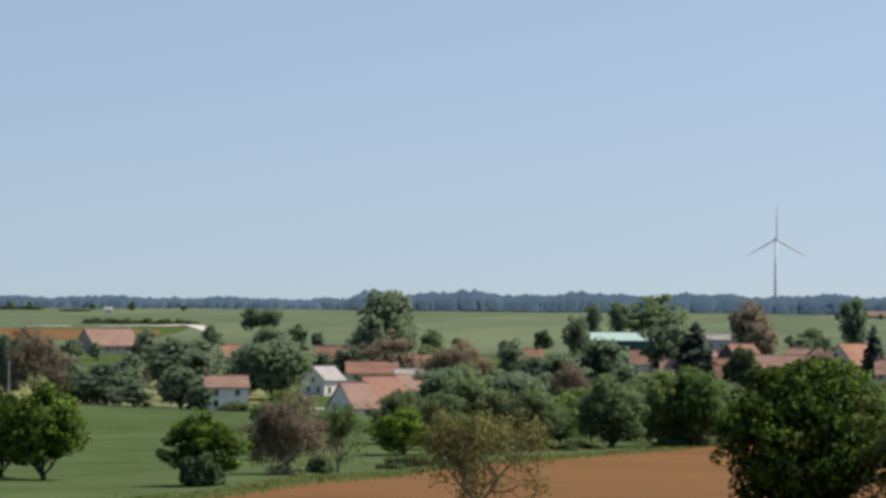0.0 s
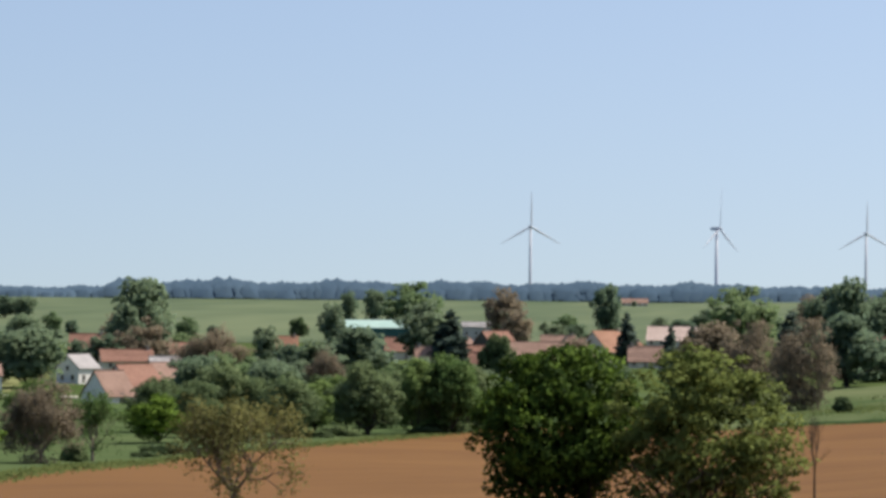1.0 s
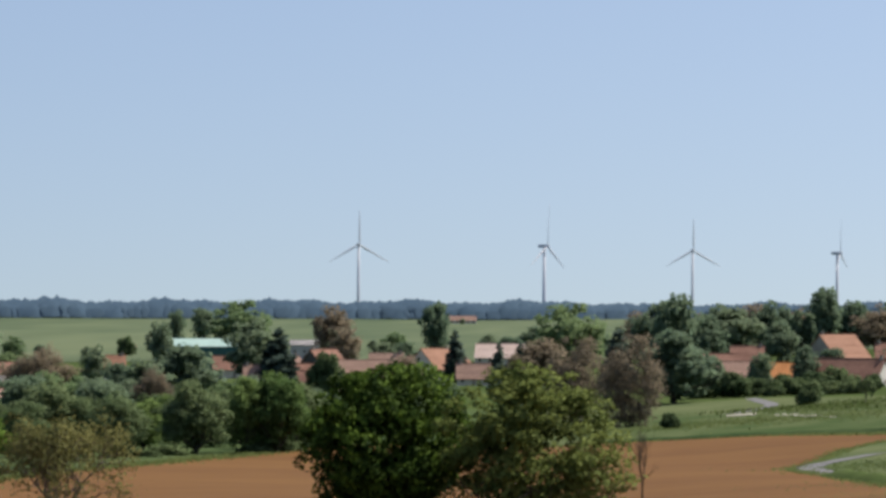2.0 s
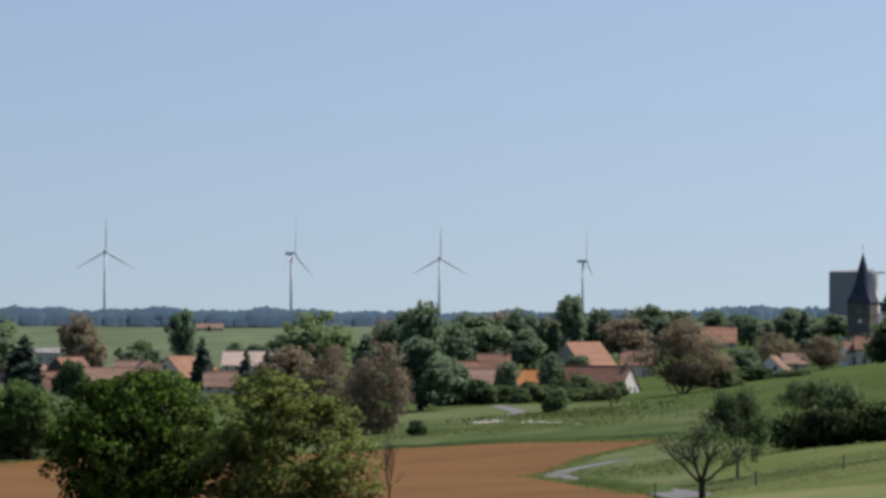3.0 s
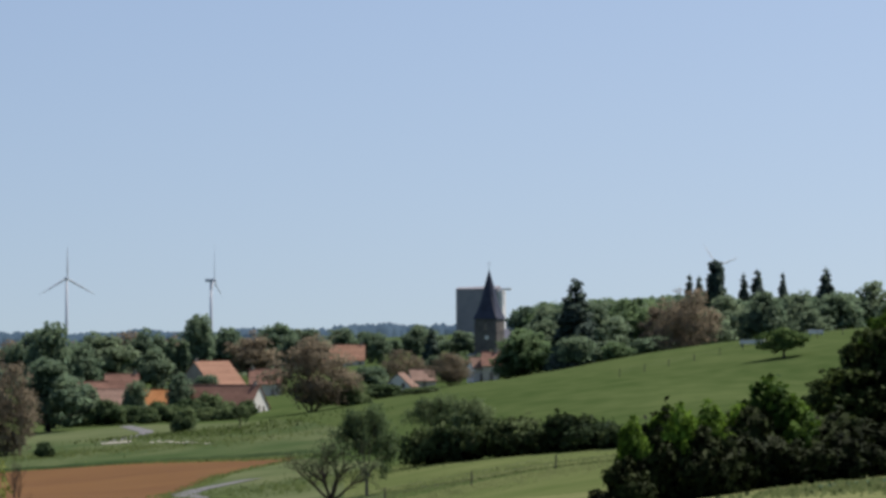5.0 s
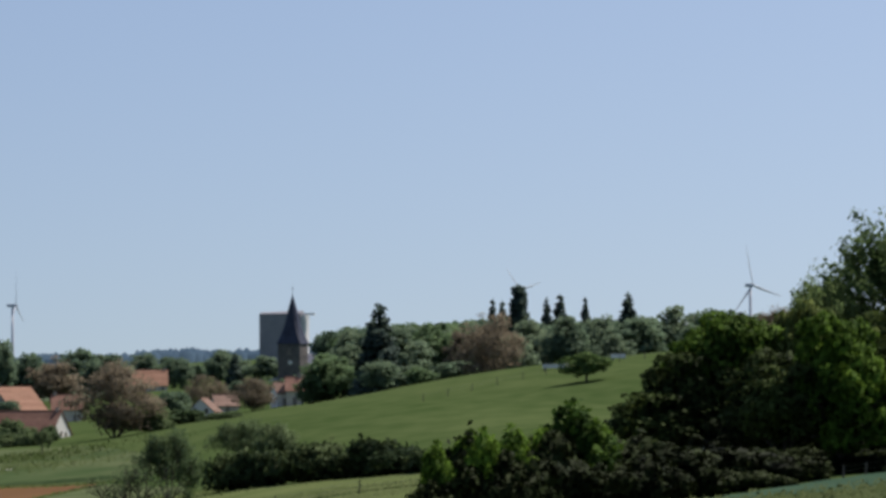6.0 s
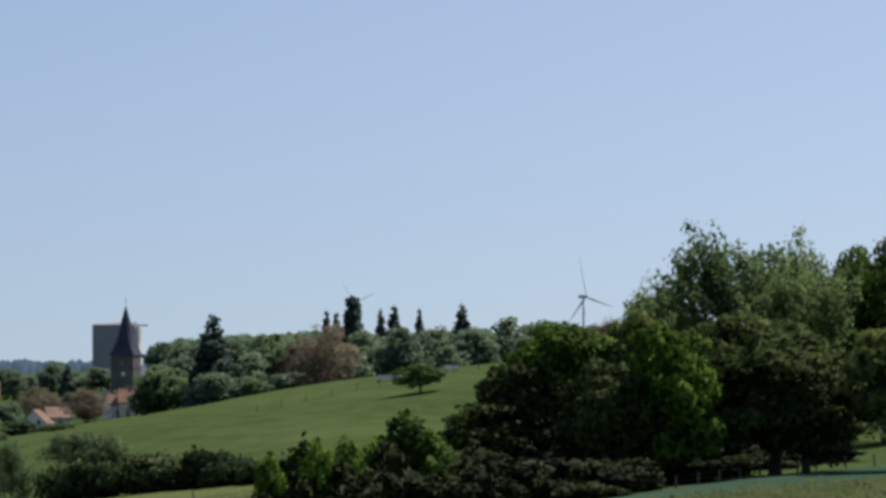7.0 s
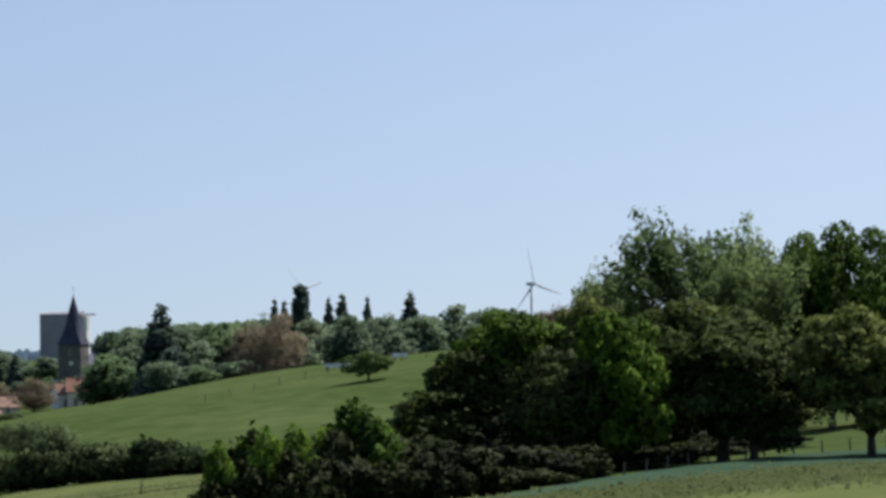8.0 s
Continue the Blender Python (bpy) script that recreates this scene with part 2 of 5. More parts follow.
def patch(name, near, far, mat, lift, label, category, cols=120, rows=24):
    """A sheet draped over the ground between two lines of (bearing, distance)."""
    nb, nd = zip(*near)
    fb, fd = zip(*far)
    lo, hi = max(nb[0], fb[0]), min(nb[-1], fb[-1])
    bs = np.linspace(lo, hi, cols)
    dn, df = softened(bs, nb, nd, 5), softened(bs, fb, fd, 5)
    vs, fs = [], []
    for j, b in enumerate(bs):
        edge = 0.6 * math.sin(b * 31) + 0.4 * math.sin(b * 77)
        for i in range(rows):
            d = dn[j] + (df[j] - dn[j]) * i / (rows - 1) + edge * (i in (0, rows - 1))
            x, y = plan(b, d)
            vs.append((x, y, land(b, d) + lift))
    for j in range(cols - 1):
        for i in range(rows - 1):
            k = j * rows + i
            fs.append((k, k + rows, k + rows + 1, k + 1))
    ob = new(name, mesh_of(name, vs, fs, [mat], smooth=True))
    return tagged(ob, label, category, kind="structure")


def bank(name, points, width, height, mat, label, category):
    """A low grassy bank along a line of (bearing, distance)."""
    pts = [Vector(plan(b, d)) for b, d in points]
    n = 14
    fine = [pts[i].lerp(pts[i + 1], k / n) for i in range(len(pts) - 1) for k in range(n)] + [pts[-1]]
    vs, fs = [], []
    prof = ((-0.5, -0.1), (-0.3, 0.55), (-0.1, 0.95), (0.1, 1.0), (0.3, 0.5), (0.5, -0.1))
    for i, p in enumerate(fine):
        d = (fine[min(i + 1, len(fine) - 1)] - fine[max(i - 1, 0)]).normalized()
        side = Vector((d.y, -d.x))
        fade = min(1.0, i / 8, (len(fine) - 1 - i) / 8)
        for s, h in prof:
            q = p + side * s * width
            z = land(math.degrees(math.atan2(q.x, q.y)), q.length)
            vs.append((q.x, q.y, z + h * height * fade * (1 + 0.35 * noise.noise(Vector((i * 0.23, s * 2, 3.7))))))
    m = len(prof)
    for i in range(len(fine) - 1):
        for j in range(m - 1):
            k = i * m + j
            fs.append((k, k + 1, k + m + 1, k + m))
    ob = new(name, mesh_of(name, vs, fs, [mat], smooth=True))
    return tagged(ob, label, category, kind="structure")


def strip(name, points, width, mat, lift, label, category):
    """A lane draped along a line of (bearing, distance)."""
    pts = [Vector(plan(b, d)) for b, d in points]
    fine = []
    for i in range(len(pts) - 1):
        p0, p1, p2, p3 = pts[max(i - 1, 0)], pts[i], pts[i + 1], pts[min(i + 2, len(pts) - 1)]
        for k in range(12):
            t = k / 12
            fine.append(0.5 * (2 * p1 + (p2 - p0) * t + (2 * p0 - 5 * p1 + 4 * p2 - p3) * t * t + (3 * p1 - p0 - 3 * p2 + p3) * t ** 3))
    fine.append(pts[-1])
    vs, fs = [], []
    for i, p in enumerate(fine):
        d = (fine[min(i + 1, len(fine) - 1)] - fine[max(i - 1, 0)]).normalized()
        side = Vector((d.y, -d.x)) * width / 2
        for q in (p - side, p + side):
            vs.append((q.x, q.y, land(math.degrees(math.atan2(q.x, q.y)), q.length) + lift))
    for i in range(len(fine) - 1):
        fs.append((2 * i, 2 * i + 1, 2 * i + 3, 2 * i + 2))
    ob = new(name, mesh_of(name, vs, fs, [mat], smooth=True))
    return tagged(ob, label, category, kind="structure")

patch("ploughed_field", [(-18.5, 150), (-6, 150), (0.53, 150)],
      [(-18.5, 250), (-17.0, 276), (-13.2, 374), (-10.6, 425), (-7.9, 498), (-5.0, 522), (-2.3, 514), (0.53, 490)],
      SOIL, 0.12, "bare orange-brown tilled field between the meadows", "field")
patch("ploughed_field", [(0.53, 374), (1.49, 424), (2.26, 444), (2.75, 462)], [(0.53, 490), (1.6, 480), (2.75, 468)],
      SOIL, 0.12, "narrow tongue of tilled field beyond the lane", "field", 40, 10)
patch("ploughed_field", [(0.53, 150), (1.3, 150), (2.9, 150)], [(0.53, 364), (1.2, 336), (2.12, 290), (2.5, 258), (2.9, 190)],
      SOIL, 0.12, "corner of tilled field below the lane", "field", 40, 16)
patch("meadow", [(-3.6, 519), (-2.2, 511), (0.5, 496), (2.8, 474), (4.0, 470)], [(-3.6, 780), (0.5, 752), (2.6, 640), (4.0, 520)],
      ROUGH, 0.10, "short green meadow between field and village", "meadow")
patch("meadow", [(2.4, 120), (8, 120), (12.9, 120)], [(2.4, 222), (4.3, 224), (6.2, 207), (7.9, 192), (10.0, 182), (12.9, 170)],
      DRY, 0.12, "pale dry meadow grass in the foreground", "meadow")
patch("meadow", [(3.0, 222), (4.3, 222), (6.2, 205), (7.9, 190), (10.0, 180), (12.9, 168)], [(3.0, 240), (4.3, 262), (7.2, 268), (12.9, 250)],
      MEADOW, 0.09, "rough green meadow around the low fence", "meadow")
patch("meadow", [(12.8, 90), (21, 90)], [(12.8, 160), (16.3, 173), (20.0, 190), (21, 194)],
      MEADOW, 0.10, "pale meadow grass in front of the copse", "meadow")
patch("meadow", [(3.6, 300), (6, 275), (10.5, 270)], [(3.6, 372), (6.2, 335), (10.5, 312)],
      MEADOW, 0.10, "pale pasture strip in front of the dark hedge", "meadow", 60, 14)
patch("meadow", [(-21, 215), (-18.5, 252), (-17.0, 278), (-13.2, 376), (-10.6, 427), (-7.9, 500), (-5.0, 524), (-3.7, 519)], [(-21, 712), (-17, 724), (-13.9, 694), (-8, 780), (-3.7, 780)],
      LUSH, 0.06, "lush green meadow before the village", "meadow")
patch("meadow", [(1.15, 372), (2.0, 320), (3.0, 266), (4.3, 262)], [(1.15, 394), (2.0, 436), (3.0, 462), (4.3, 392)],
      ROUGH, 0.08, "patchy rough grass between the lane and the dark hedge", "meadow", 50, 16)
patch("meadow", [(-20.5, 742), (-17.1, 738), (-14.9, 745)], [(-20.5, 980), (-17.5, 990), (-14.9, 960)],
      DRY, 0.14, "pale dry paddock behind the gravel road", "meadow", 60, 14)
patch("far_field", [(-21, 1500), (-18.0, 1510), (-17.2, 1580)], [(-21, 1690), (-18.0, 1710), (-17.2, 1690)],
      SOIL, 0.3, "distant brown tilled field behind the farmhouse", "field", 60, 8)
patch("far_field", [(-21, 1250), (-10, 1300), (3, 1350)], [(-21, 1480), (-17.5, 1490), (-16.9, 1600), (-16.6, 1800), (-15.8, 2440), (3, 2440)],
      CROP, 0.3, "distant pale green crop fields on the far slope", "field", 160, 40)
patch("far_field", [(-21, 1720), (-18.0, 1740), (-16.9, 1830), (-15.6, 1830)], [(-21, 2420), (-18, 2430), (-15.6, 2440)],
      CROP, 0.25, "distant crop field below the far woods", "field", 60, 20)
# Bluish-green strip, darker than the meadow next to it.
patch("cereal_strip", [(11.5, 150), (12.9, 156), (14.2, 163), (16.3, 165), (19.9, 185), (21, 190)], [(11.5, 154), (12.9, 163), (15.0, 183), (17.8, 206), (20.0, 224), (21, 230)],
      DARKTEAL, 0.16, "dark bluish-green strip before the copse", "field", 60, 12)
strip("farm_track", [(-18.2, 1770), (-17.2, 1790), (-16.75, 1815), (-16.5, 1760), (-16.36, 1690)], 9, CHALK, 0.4, "white chalk farm track curving on the far slope", "track")
strip("farm_track", [(-19.5, 1765), (-19.0, 1770), (-18.7, 1775)], 10, CHALK, 0.4, "pale chalk track beside the distant field", "track")
strip("road", [(-21, 716), (-18.5, 722), (-17.1, 730), (-15.5, 722), (-13.9, 700), (-12.5, 712)], 5, CHALK, 0.15, "pale gravel road along the village edge", "road")
strip("lane", [(3.25, 236), (3.0, 254), (2.62, 284), (2.1, 312), (1.45, 338), (1.02, 358), (0.88, 371), (1.05, 384), (1.5, 392), (2.05, 398)],
      3.2, ASPHALT, 0.14, "narrow grey asphalt lane winding to the village", "lane")
strip("lane", [(-0.46, 622), (-0.2, 630), (0.02, 648), (0.2, 668), (0.26, 690), (0.12, 720), (-0.1, 765)], 2.8, ASPHALT, 0.16, "grey asphalt lane entering the village", "lane")
bank("bank", [(2.75, 268), (2.5, 282), (2.05, 304), (1.5, 326), (1.2, 338)], 3.5, 0.8, GRASS, "low grassy bank beside the winding lane", "bank")
bank("bank", [(-3.4, 520), (-2.1, 513), (-0.9, 500), (0.1, 494), (1.0, 492), (2.0, 488), (2.7, 482), (3.3, 478)], 2.6, 0.6, LUSH, "grassy bank and ditch edge along the tilled field", "bank")
patch("verge", [(-0.5, 606), (0.0, 604)], [(-0.5, 612), (0.0, 612)], CHALK, 0.2, "pale patch of dry ground beside the lane", "verge", 12, 3)


# ---- distant woods ----
def canopy(name, rows, mat, label):
    """A wood far off: many lumpy crowns that nobody could count."""
    rng = np.random.default_rng(77)
    bm = bmesh.new()
    bmesh.ops.create_icosphere(bm, subdivisions=1, radius=1)
    unit = np.array([v.co for v in bm.verts])
    tri = np.array([[v.index for v in f.verts] for f in bm.faces])
    bm.free()
    vs, fs, k = [], [], 0
    for b0, b1, d0, d1, step, h0, h1, w in rows:
        b = b0
        while b < b1:
            d = d0 + (d1 - d0) * rng.random()
            h = (h0 + (h1 - h0) * rng.random()) * (1 + 0.08 * math.sin(b * 3.1 + 1) + 0.05 * math.sin(b * 7.3))
            x, y, z = spot(b, d)
            ww = w * (0.6 + 0.7 * rng.random())
            v = unit * (1 + 0.07 * rng.normal(size=(len(unit), 1)))
            v = v * (ww * 1.25, ww, h * 0.56) + (x, y, z + h * 0.44)
            vs.append(v)
            fs.append(tri + k)
            k += len(unit)
            b += step * 0.75 * (0.5 + rng.random())
    me = mesh_of(name, np.concatenate(vs), np.concatenate(fs), [mat], smooth=True)
    soft = np.tile(unit * (0.45, 0.45, 0.35) + (0, 0, 0.75), (len(vs), 1))
    soft /= np.linalg.norm(soft, axis=1)[:, None]
    me.normals_split_custom_set_from_vertices([tuple(n) for n in soft])
    return tagged(new(name, me), label, "woods", kind="stuff")


# Far ridge in the haze-blued leaf colour.
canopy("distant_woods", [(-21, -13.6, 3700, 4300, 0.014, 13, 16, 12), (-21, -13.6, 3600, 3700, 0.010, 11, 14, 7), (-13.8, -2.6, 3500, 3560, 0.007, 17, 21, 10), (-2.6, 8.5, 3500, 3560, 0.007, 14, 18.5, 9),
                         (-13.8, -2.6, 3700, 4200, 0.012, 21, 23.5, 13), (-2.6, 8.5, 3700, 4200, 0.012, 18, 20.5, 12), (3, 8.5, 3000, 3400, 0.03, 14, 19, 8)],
       FARWOOD, "long wooded ridge on the horizon, leaf colour blued for haze")

# ---- trees ----
def leaf_cards(rng, lobes, count, size, lift=0.25, inside=0.35, rough=0.28, sky=0.15, stray=0.05, lobe=0.55):
    """Many small leaf clumps spread over the sprays of a crown; some stray past the outline."""
    lobes = np.array(lobes, dtype=float)
    area = lobes[:, 3] * lobes[:, 4]
    pick = rng.choice(len(lobes), count, p=area / area.sum())
    c, r = lobes[pick, :3], lobes[pick, 3:6]
    d = rng.normal(size=(count, 3))
    d[:, 2] += lift
    d /= np.linalg.norm(d, axis=1)[:, None]
    reach = 1.05 - inside * rng.random(count) ** 2 + stray * np.abs(rng.normal(size=count)) ** 2
    p = c + d * r * reach[:, None]
    nrm = d * 0.6 + np.array((0, 0, 0.3)) + rng.normal(scale=0.5, size=(count, 3))
    nrm /= np.linalg.norm(nrm, axis=1)[:, None]
    a = np.cross(nrm, rng.normal(size=(count, 3)))
    a /= np.linalg.norm(a, axis=1)[:, None]
    b = np.cross(nrm, a)
    s = size * (0.5 + rng.random(count))[:, None]
    k = (0.4 + 0.4 * rng.random(count))[:, None]
    v = np.stack([p - a * s, p - b * s * k + nrm * s * 0.15, p + a * s, p + b * s * k + nrm * s * 0.15], axis=1).reshape(-1, 3)
    v[:, 2] = np.maximum(v[:, 2], 0.05)
    f = np.arange(count * 4).reshape(-1, 4)
    out = p - lobes[:, :3].mean(axis=0)
    out /= np.linalg.norm(out, axis=1)[:, None] + 1e-6
    soft = d * lobe + out * (1 - lobe) + np.array((0, 0, sky)) + rng.normal(scale=rough, size=(count, 3))
    soft /= np.linalg.norm(soft, axis=1)[:, None]
    return v, f, np.repeat(soft, 4, axis=0)


def limbs(rng, vs, fs, p, d, length, r, depth, spread=0.55, up=0.12, fork=3, tips=None):
    """Limbs that fork and thin out."""
    q = Vector(p) + Vector(d) * length * 0.5 + Vector(rng.normal(scale=0.04 * length, size=3))
    e = q + (Vector(d) + Vector(rng.normal(scale=0.12, size=3))).normalized() * length * 0.5
    tube(vs, fs, p, q, r, r * 0.82, 5 if depth > 1 else 4, False)
    tube(vs, fs, q, e, r * 0.82, r * 0.6, 5 if depth > 1 else 4, depth == 0)
    if tips is not None and depth <= 1:
        tips.append(tuple(e))
    if depth == 0:
        return
    for i in range(fork):
        n = Vector(d) + Vector(rng.normal(scale=spread, size=3)) + Vector((0, 0, up))
        start = q if i == 0 else e
        limbs(rng, vs, fs, start, n.normalized(), length * (0.62 + 0.2 * rng.random()), r * 0.55, depth - 1, spread, up, fork, tips)


def crown_lobes(rng, h, w, low, count, big=0.40, top=1.0):
    """Flattened leaf sprays over an uneven crown, with hollows between them."""
    mid, half = (h * (1 + low)) / 2, h * (1 - low) / 2
    lobes = [(0, 0, mid - 0.1 * half, w * 0.27, w * 0.27, half * 0.55)]
    wave = rng.normal(size=(5, 3)) * 1.9
    turn = rng.random(5) * 6.28
    for i in range(int(count * 1.9)):
        d = rng.normal(size=3)
        d[2] += 0.15
        d /= np.linalg.norm(d)
        env = 1 + 0.10 * float(np.sin(wave @ d + turn).sum())
        env = min(max(env, 0.62), 1.22)
        k = env * (1 - 0.55 * rng.random() ** 1.7)
        size = w / 2 * big * (0.35 + 0.65 * rng.random())
        pinch = 1.0 if d[2] < 0 else 1 - 0.18 * d[2] * d[2]
        rx = size * (0.8 + 0.5 * rng.random())
        rz = size * (0.5 + 0.3 * rng.random()) * min(1.4, max(0.7, half / (w / 2)))
        lobes.append((d[0] * (w / 2 - size * 0.7) * k * pinch, d[1] * (w / 2 - size * 0.7) * k * pinch, mid + d[2] * (half - rz * 0.7) * k * top, rx, size, rz))
    return lobes


CROWNS = {}


def leafy_tree(seed, h, w, leaf, count, size, low=0.22, lobes=16, trunk_r=None, big=0.42, inside=0.35, name="tree", open_limbs=False, sky=0.15, rough=0.3, lobe=0.55):
    rng = np.random.default_rng(seed)
    root = new(name)
    vs, fs, tips = [], [], []
    r = trunk_r or 0.022 * h + 0.05
    th = h * low * 1.25
    tube(vs, fs, (0, 0, -0.4), (0, 0, 0.25), r * 1.5, r * 1.15, 8, False)
    tube(vs, fs, (0, 0, 0.25), (0.008 * h * rng.normal(), 0.008 * h * rng.normal(), th), r * 1.15, r * 0.85, 8)
    for i in range(5):
        t = 2 * math.pi * (i + rng.random() * 0.6) / 5
        limbs(rng, vs, fs, (0, 0, th * (0.8 + 0.15 * rng.random())), Vector((math.cos(t) * 0.7, math.sin(t) * 0.7, 0.9)).normalized(), h * 0.27, r * 0.55, 2 if open_limbs else 1, tips=tips)
    limbs(rng, vs, fs, (0, 0, th * 0.95), Vector((0.05, 0.05, 1)).normalized(), h * 0.30, r * 0.7, 2 if open_limbs else 1, tips=tips)
    raw_part("trunk", vs, fs, BARK, root)
    v, f, soft = leaf_cards(rng, crown_lobes(rng, h, w, low, lobes, big), count, size, inside=inside, rough=rough, sky=sky, lobe=lobe)
    CROWNS[root] = (v, f, soft, leaf)
    raw_part("crown", v, f, LEAF[leaf], root, normals=soft)
    return root


def twiggy_tree(seed, h, w, leaf, count, size, depth=4, low=0.25, name="tree", spread=0.6, bark=None, thick=1.0, tuft=0.09, sky=0.35):
    """An open crown: the limbs show through thin buds."""
    rng = np.random.default_rng(seed)
    root = new(name)
    vs, fs, tips = [], [], []
    r = (0.018 * h + 0.05) * thick
    th = h * low
    tube(vs, fs, (0, 0, -0.4), (0, 0, 0.3), r * 1.5, r * 1.2, 7, False)
    tube(vs, fs, (0, 0, 0.3), (0, 0, th), r * 1.2, r, 7)
    for i in range(6):
        t = 2 * math.pi * (i + rng.random() * 0.5) / 6
        lean = 0.35 + 0.5 * (i % 3) / 2
        limbs(rng, vs, fs, (0, 0, th * (0.75 + 0.25 * rng.random())), Vector((math.cos(t) * lean * w / h * 1.3, math.sin(t) * lean * w / h * 1.3, 1)).normalized(), (h - th) * 0.36, r * 0.55, depth - 1, spread=spread, tips=tips, fork=3)
    arr = np.array(vs)
    top, wide = arr[:, 2].max(), np.percentile(np.abs(arr[:, :2]), 99)
    k = np.array((w / 2 / max(wide, 0.1), w / 2 / max(wide, 0.1), (h - th) / max(top - th, 0.1)))
    def fit(a):
        a = np.array(a, dtype=float)
        up = a[:, 2] > th
        a[up, 2] = th + (a[up, 2] - th) * k[2]
        t = np.clip((a[:, 2] / th), 0, 1)[:, None]
        a[:, :2] *= 1 + (k[:2] - 1) * t
        return a
    raw_part("trunk", fit(vs), fs, bark or TWIG, root)
    tp = fit(tips)
    if count:
        lob = np.concatenate([tp, np.tile((tuft * w, tuft * w, tuft * 0.9 * w), (len(tp), 1))], axis=1)
        v, f, soft = leaf_cards(rng, lob, count, size, inside=0.9, sky=sky)
        raw_part("crown", v, f, LEAF[leaf], root, normals=soft)
    return root


def spruce(seed, h, w, count, size, name="conifer_tree"):
    rng = np.random.default_rng(seed)
    root = new(name)
    vs, fs = [], []
    tube(vs, fs, (0, 0, -0.3), (0, 0, h * 0.98), 0.02 * h + 0.05, 0.02, 7)
    raw_part("trunk", vs, fs, BARK, root)
    lobes = []
    for i in range(34):
        z = 0.05 + 0.92 * i / 33
        ring = (1 - z) ** 0.7 * w / 2
        for j in range(max(1, int(8 * (1 - z)) + 1)):
            t = rng.random() * 6.28
            k = 0.45 + 0.55 * rng.random()
            rr = 0.15 * w * (1.15 - z) + 0.035 * w
            lobes.append((math.cos(t) * ring * k * 0.8, math.sin(t) * ring * k * 0.8, z * h, rr, rr, 0.035 * h))
    v, f, soft = leaf_cards(rng, lobes, count, size, lift=-0.1, inside=0.6, sky=0.4)
    raw_part("crown", v, f, LEAF["conifer"], root, normals=soft)
    return root


def ivy_trunk(seed, h, w, count, size):
    """A trunk clad in ivy: an uneven column with a blunt head."""
    rng = np.random.default_rng(seed)
    root = new("tree")
    vs, fs = [], []
    tube(vs, fs, (0, 0, -0.3), (0, 0, h * 0.95), 0.03 * h, 0.015 * h, 7)
    raw_part("trunk", vs, fs, BARK, root)
    lobes = []
    for i in range(22):
        z = 0.12 + 0.82 * i / 21
        r = w * (0.27 + 0.13 * rng.random()) * (1.0 if z < 0.9 else 0.8)
        lobes.append((rng.normal() * 0.06 * w, rng.normal() * 0.06 * w, z * h, r, r, 0.06 * h))
    v, f, soft = leaf_cards(rng, lobes, count, size, inside=0.4)
    raw_part("ivy", v, f, LEAF["conifer"], root, normals=soft)
    return root


def shrub(seed, h, w, leaf, count, size, name="shrub", sky=0.15):
    rng = np.random.default_rng(seed)
    root = new(name)
    vs, fs = [], []
    for i in range(6):
        t = i * 1.05 + rng.random()
        limbs(rng, vs, fs, (0.02 * math.cos(t), 0.02 * math.sin(t), -0.2), Vector((math.cos(t) * 0.6, math.sin(t) * 0.6, 1)).normalized(), h * 0.30, 0.05, 2)
    raw_part("stem", vs, fs, BARK, root)
    lobes = []
    for i in range(30):
        t, k = rng.random() * 6.28, rng.random() ** 0.55
        s = 0.08 + 0.11 * rng.random()
        z = h * (0.15 + 0.62 * rng.random() * (1.1 - 0.5 * k))
        lobes.append((math.cos(t) * k * w * 0.38, math.sin(t) * k * w * 0.38, z, w * s, w * s, h * (0.10 + 0.12 * rng.random())))
    lobes.append((0, 0, h * 0.3, w * 0.32, w * 0.32, h * 0.28))
    v, f, soft = leaf_cards(rng, lobes, count, size, inside=0.5, sky=sky)
    raw_part("leaves", v, f, LEAF[leaf], root, normals=soft)
    return root


def verge(name, line, width, count, tall, leaf, label, seed):
    """Rough grass and weeds along a line of (bearing, distance)."""
    rng = np.random.default_rng(seed)
    pts = np.array([plan(b, d) for b, d in line])
    seg = np.linalg.norm(np.diff(pts, axis=0), axis=1)
    along = np.concatenate([[0], np.cumsum(seg)])
    s = rng.random(count) * along[-1]
    x = np.interp(s, along, pts[:, 0]) + rng.normal(scale=width / 2, size=count)
    y = np.interp(s, along, pts[:, 1]) + rng.normal(scale=width / 2, size=count)
    vs, fs, k = [], [], 0
    for px, py in zip(x, y):
        z = land(math.degrees(math.atan2(px, py)), math.hypot(px, py)) + 0.05
        h, t = tall * (0.4 + rng.random()), rng.random() * 6.28
        c, q = math.cos(t) * 0.35 * h + 0.05, math.sin(t) * 0.35 * h
        ox, oy = rng.normal(scale=0.2 * h, size=2)
        vs += [(px - c, py - q, z), (px + c, py + q, z), (px + 0.7 * c + ox, py + 0.7 * q + oy, z + h), (px - 0.6 * c + ox, py - 0.6 * q + oy, z + h * 0.8)]
        fs.append((k, k + 1, k + 2, k + 3))
        k += 4
    up = np.tile((0.0, -0.35, 0.93), (len(vs), 1))
    ob = raw_part(name, vs, fs, LEAF[leaf], normals=up)
    return tagged(ob, label, "grass", kind="stuff")


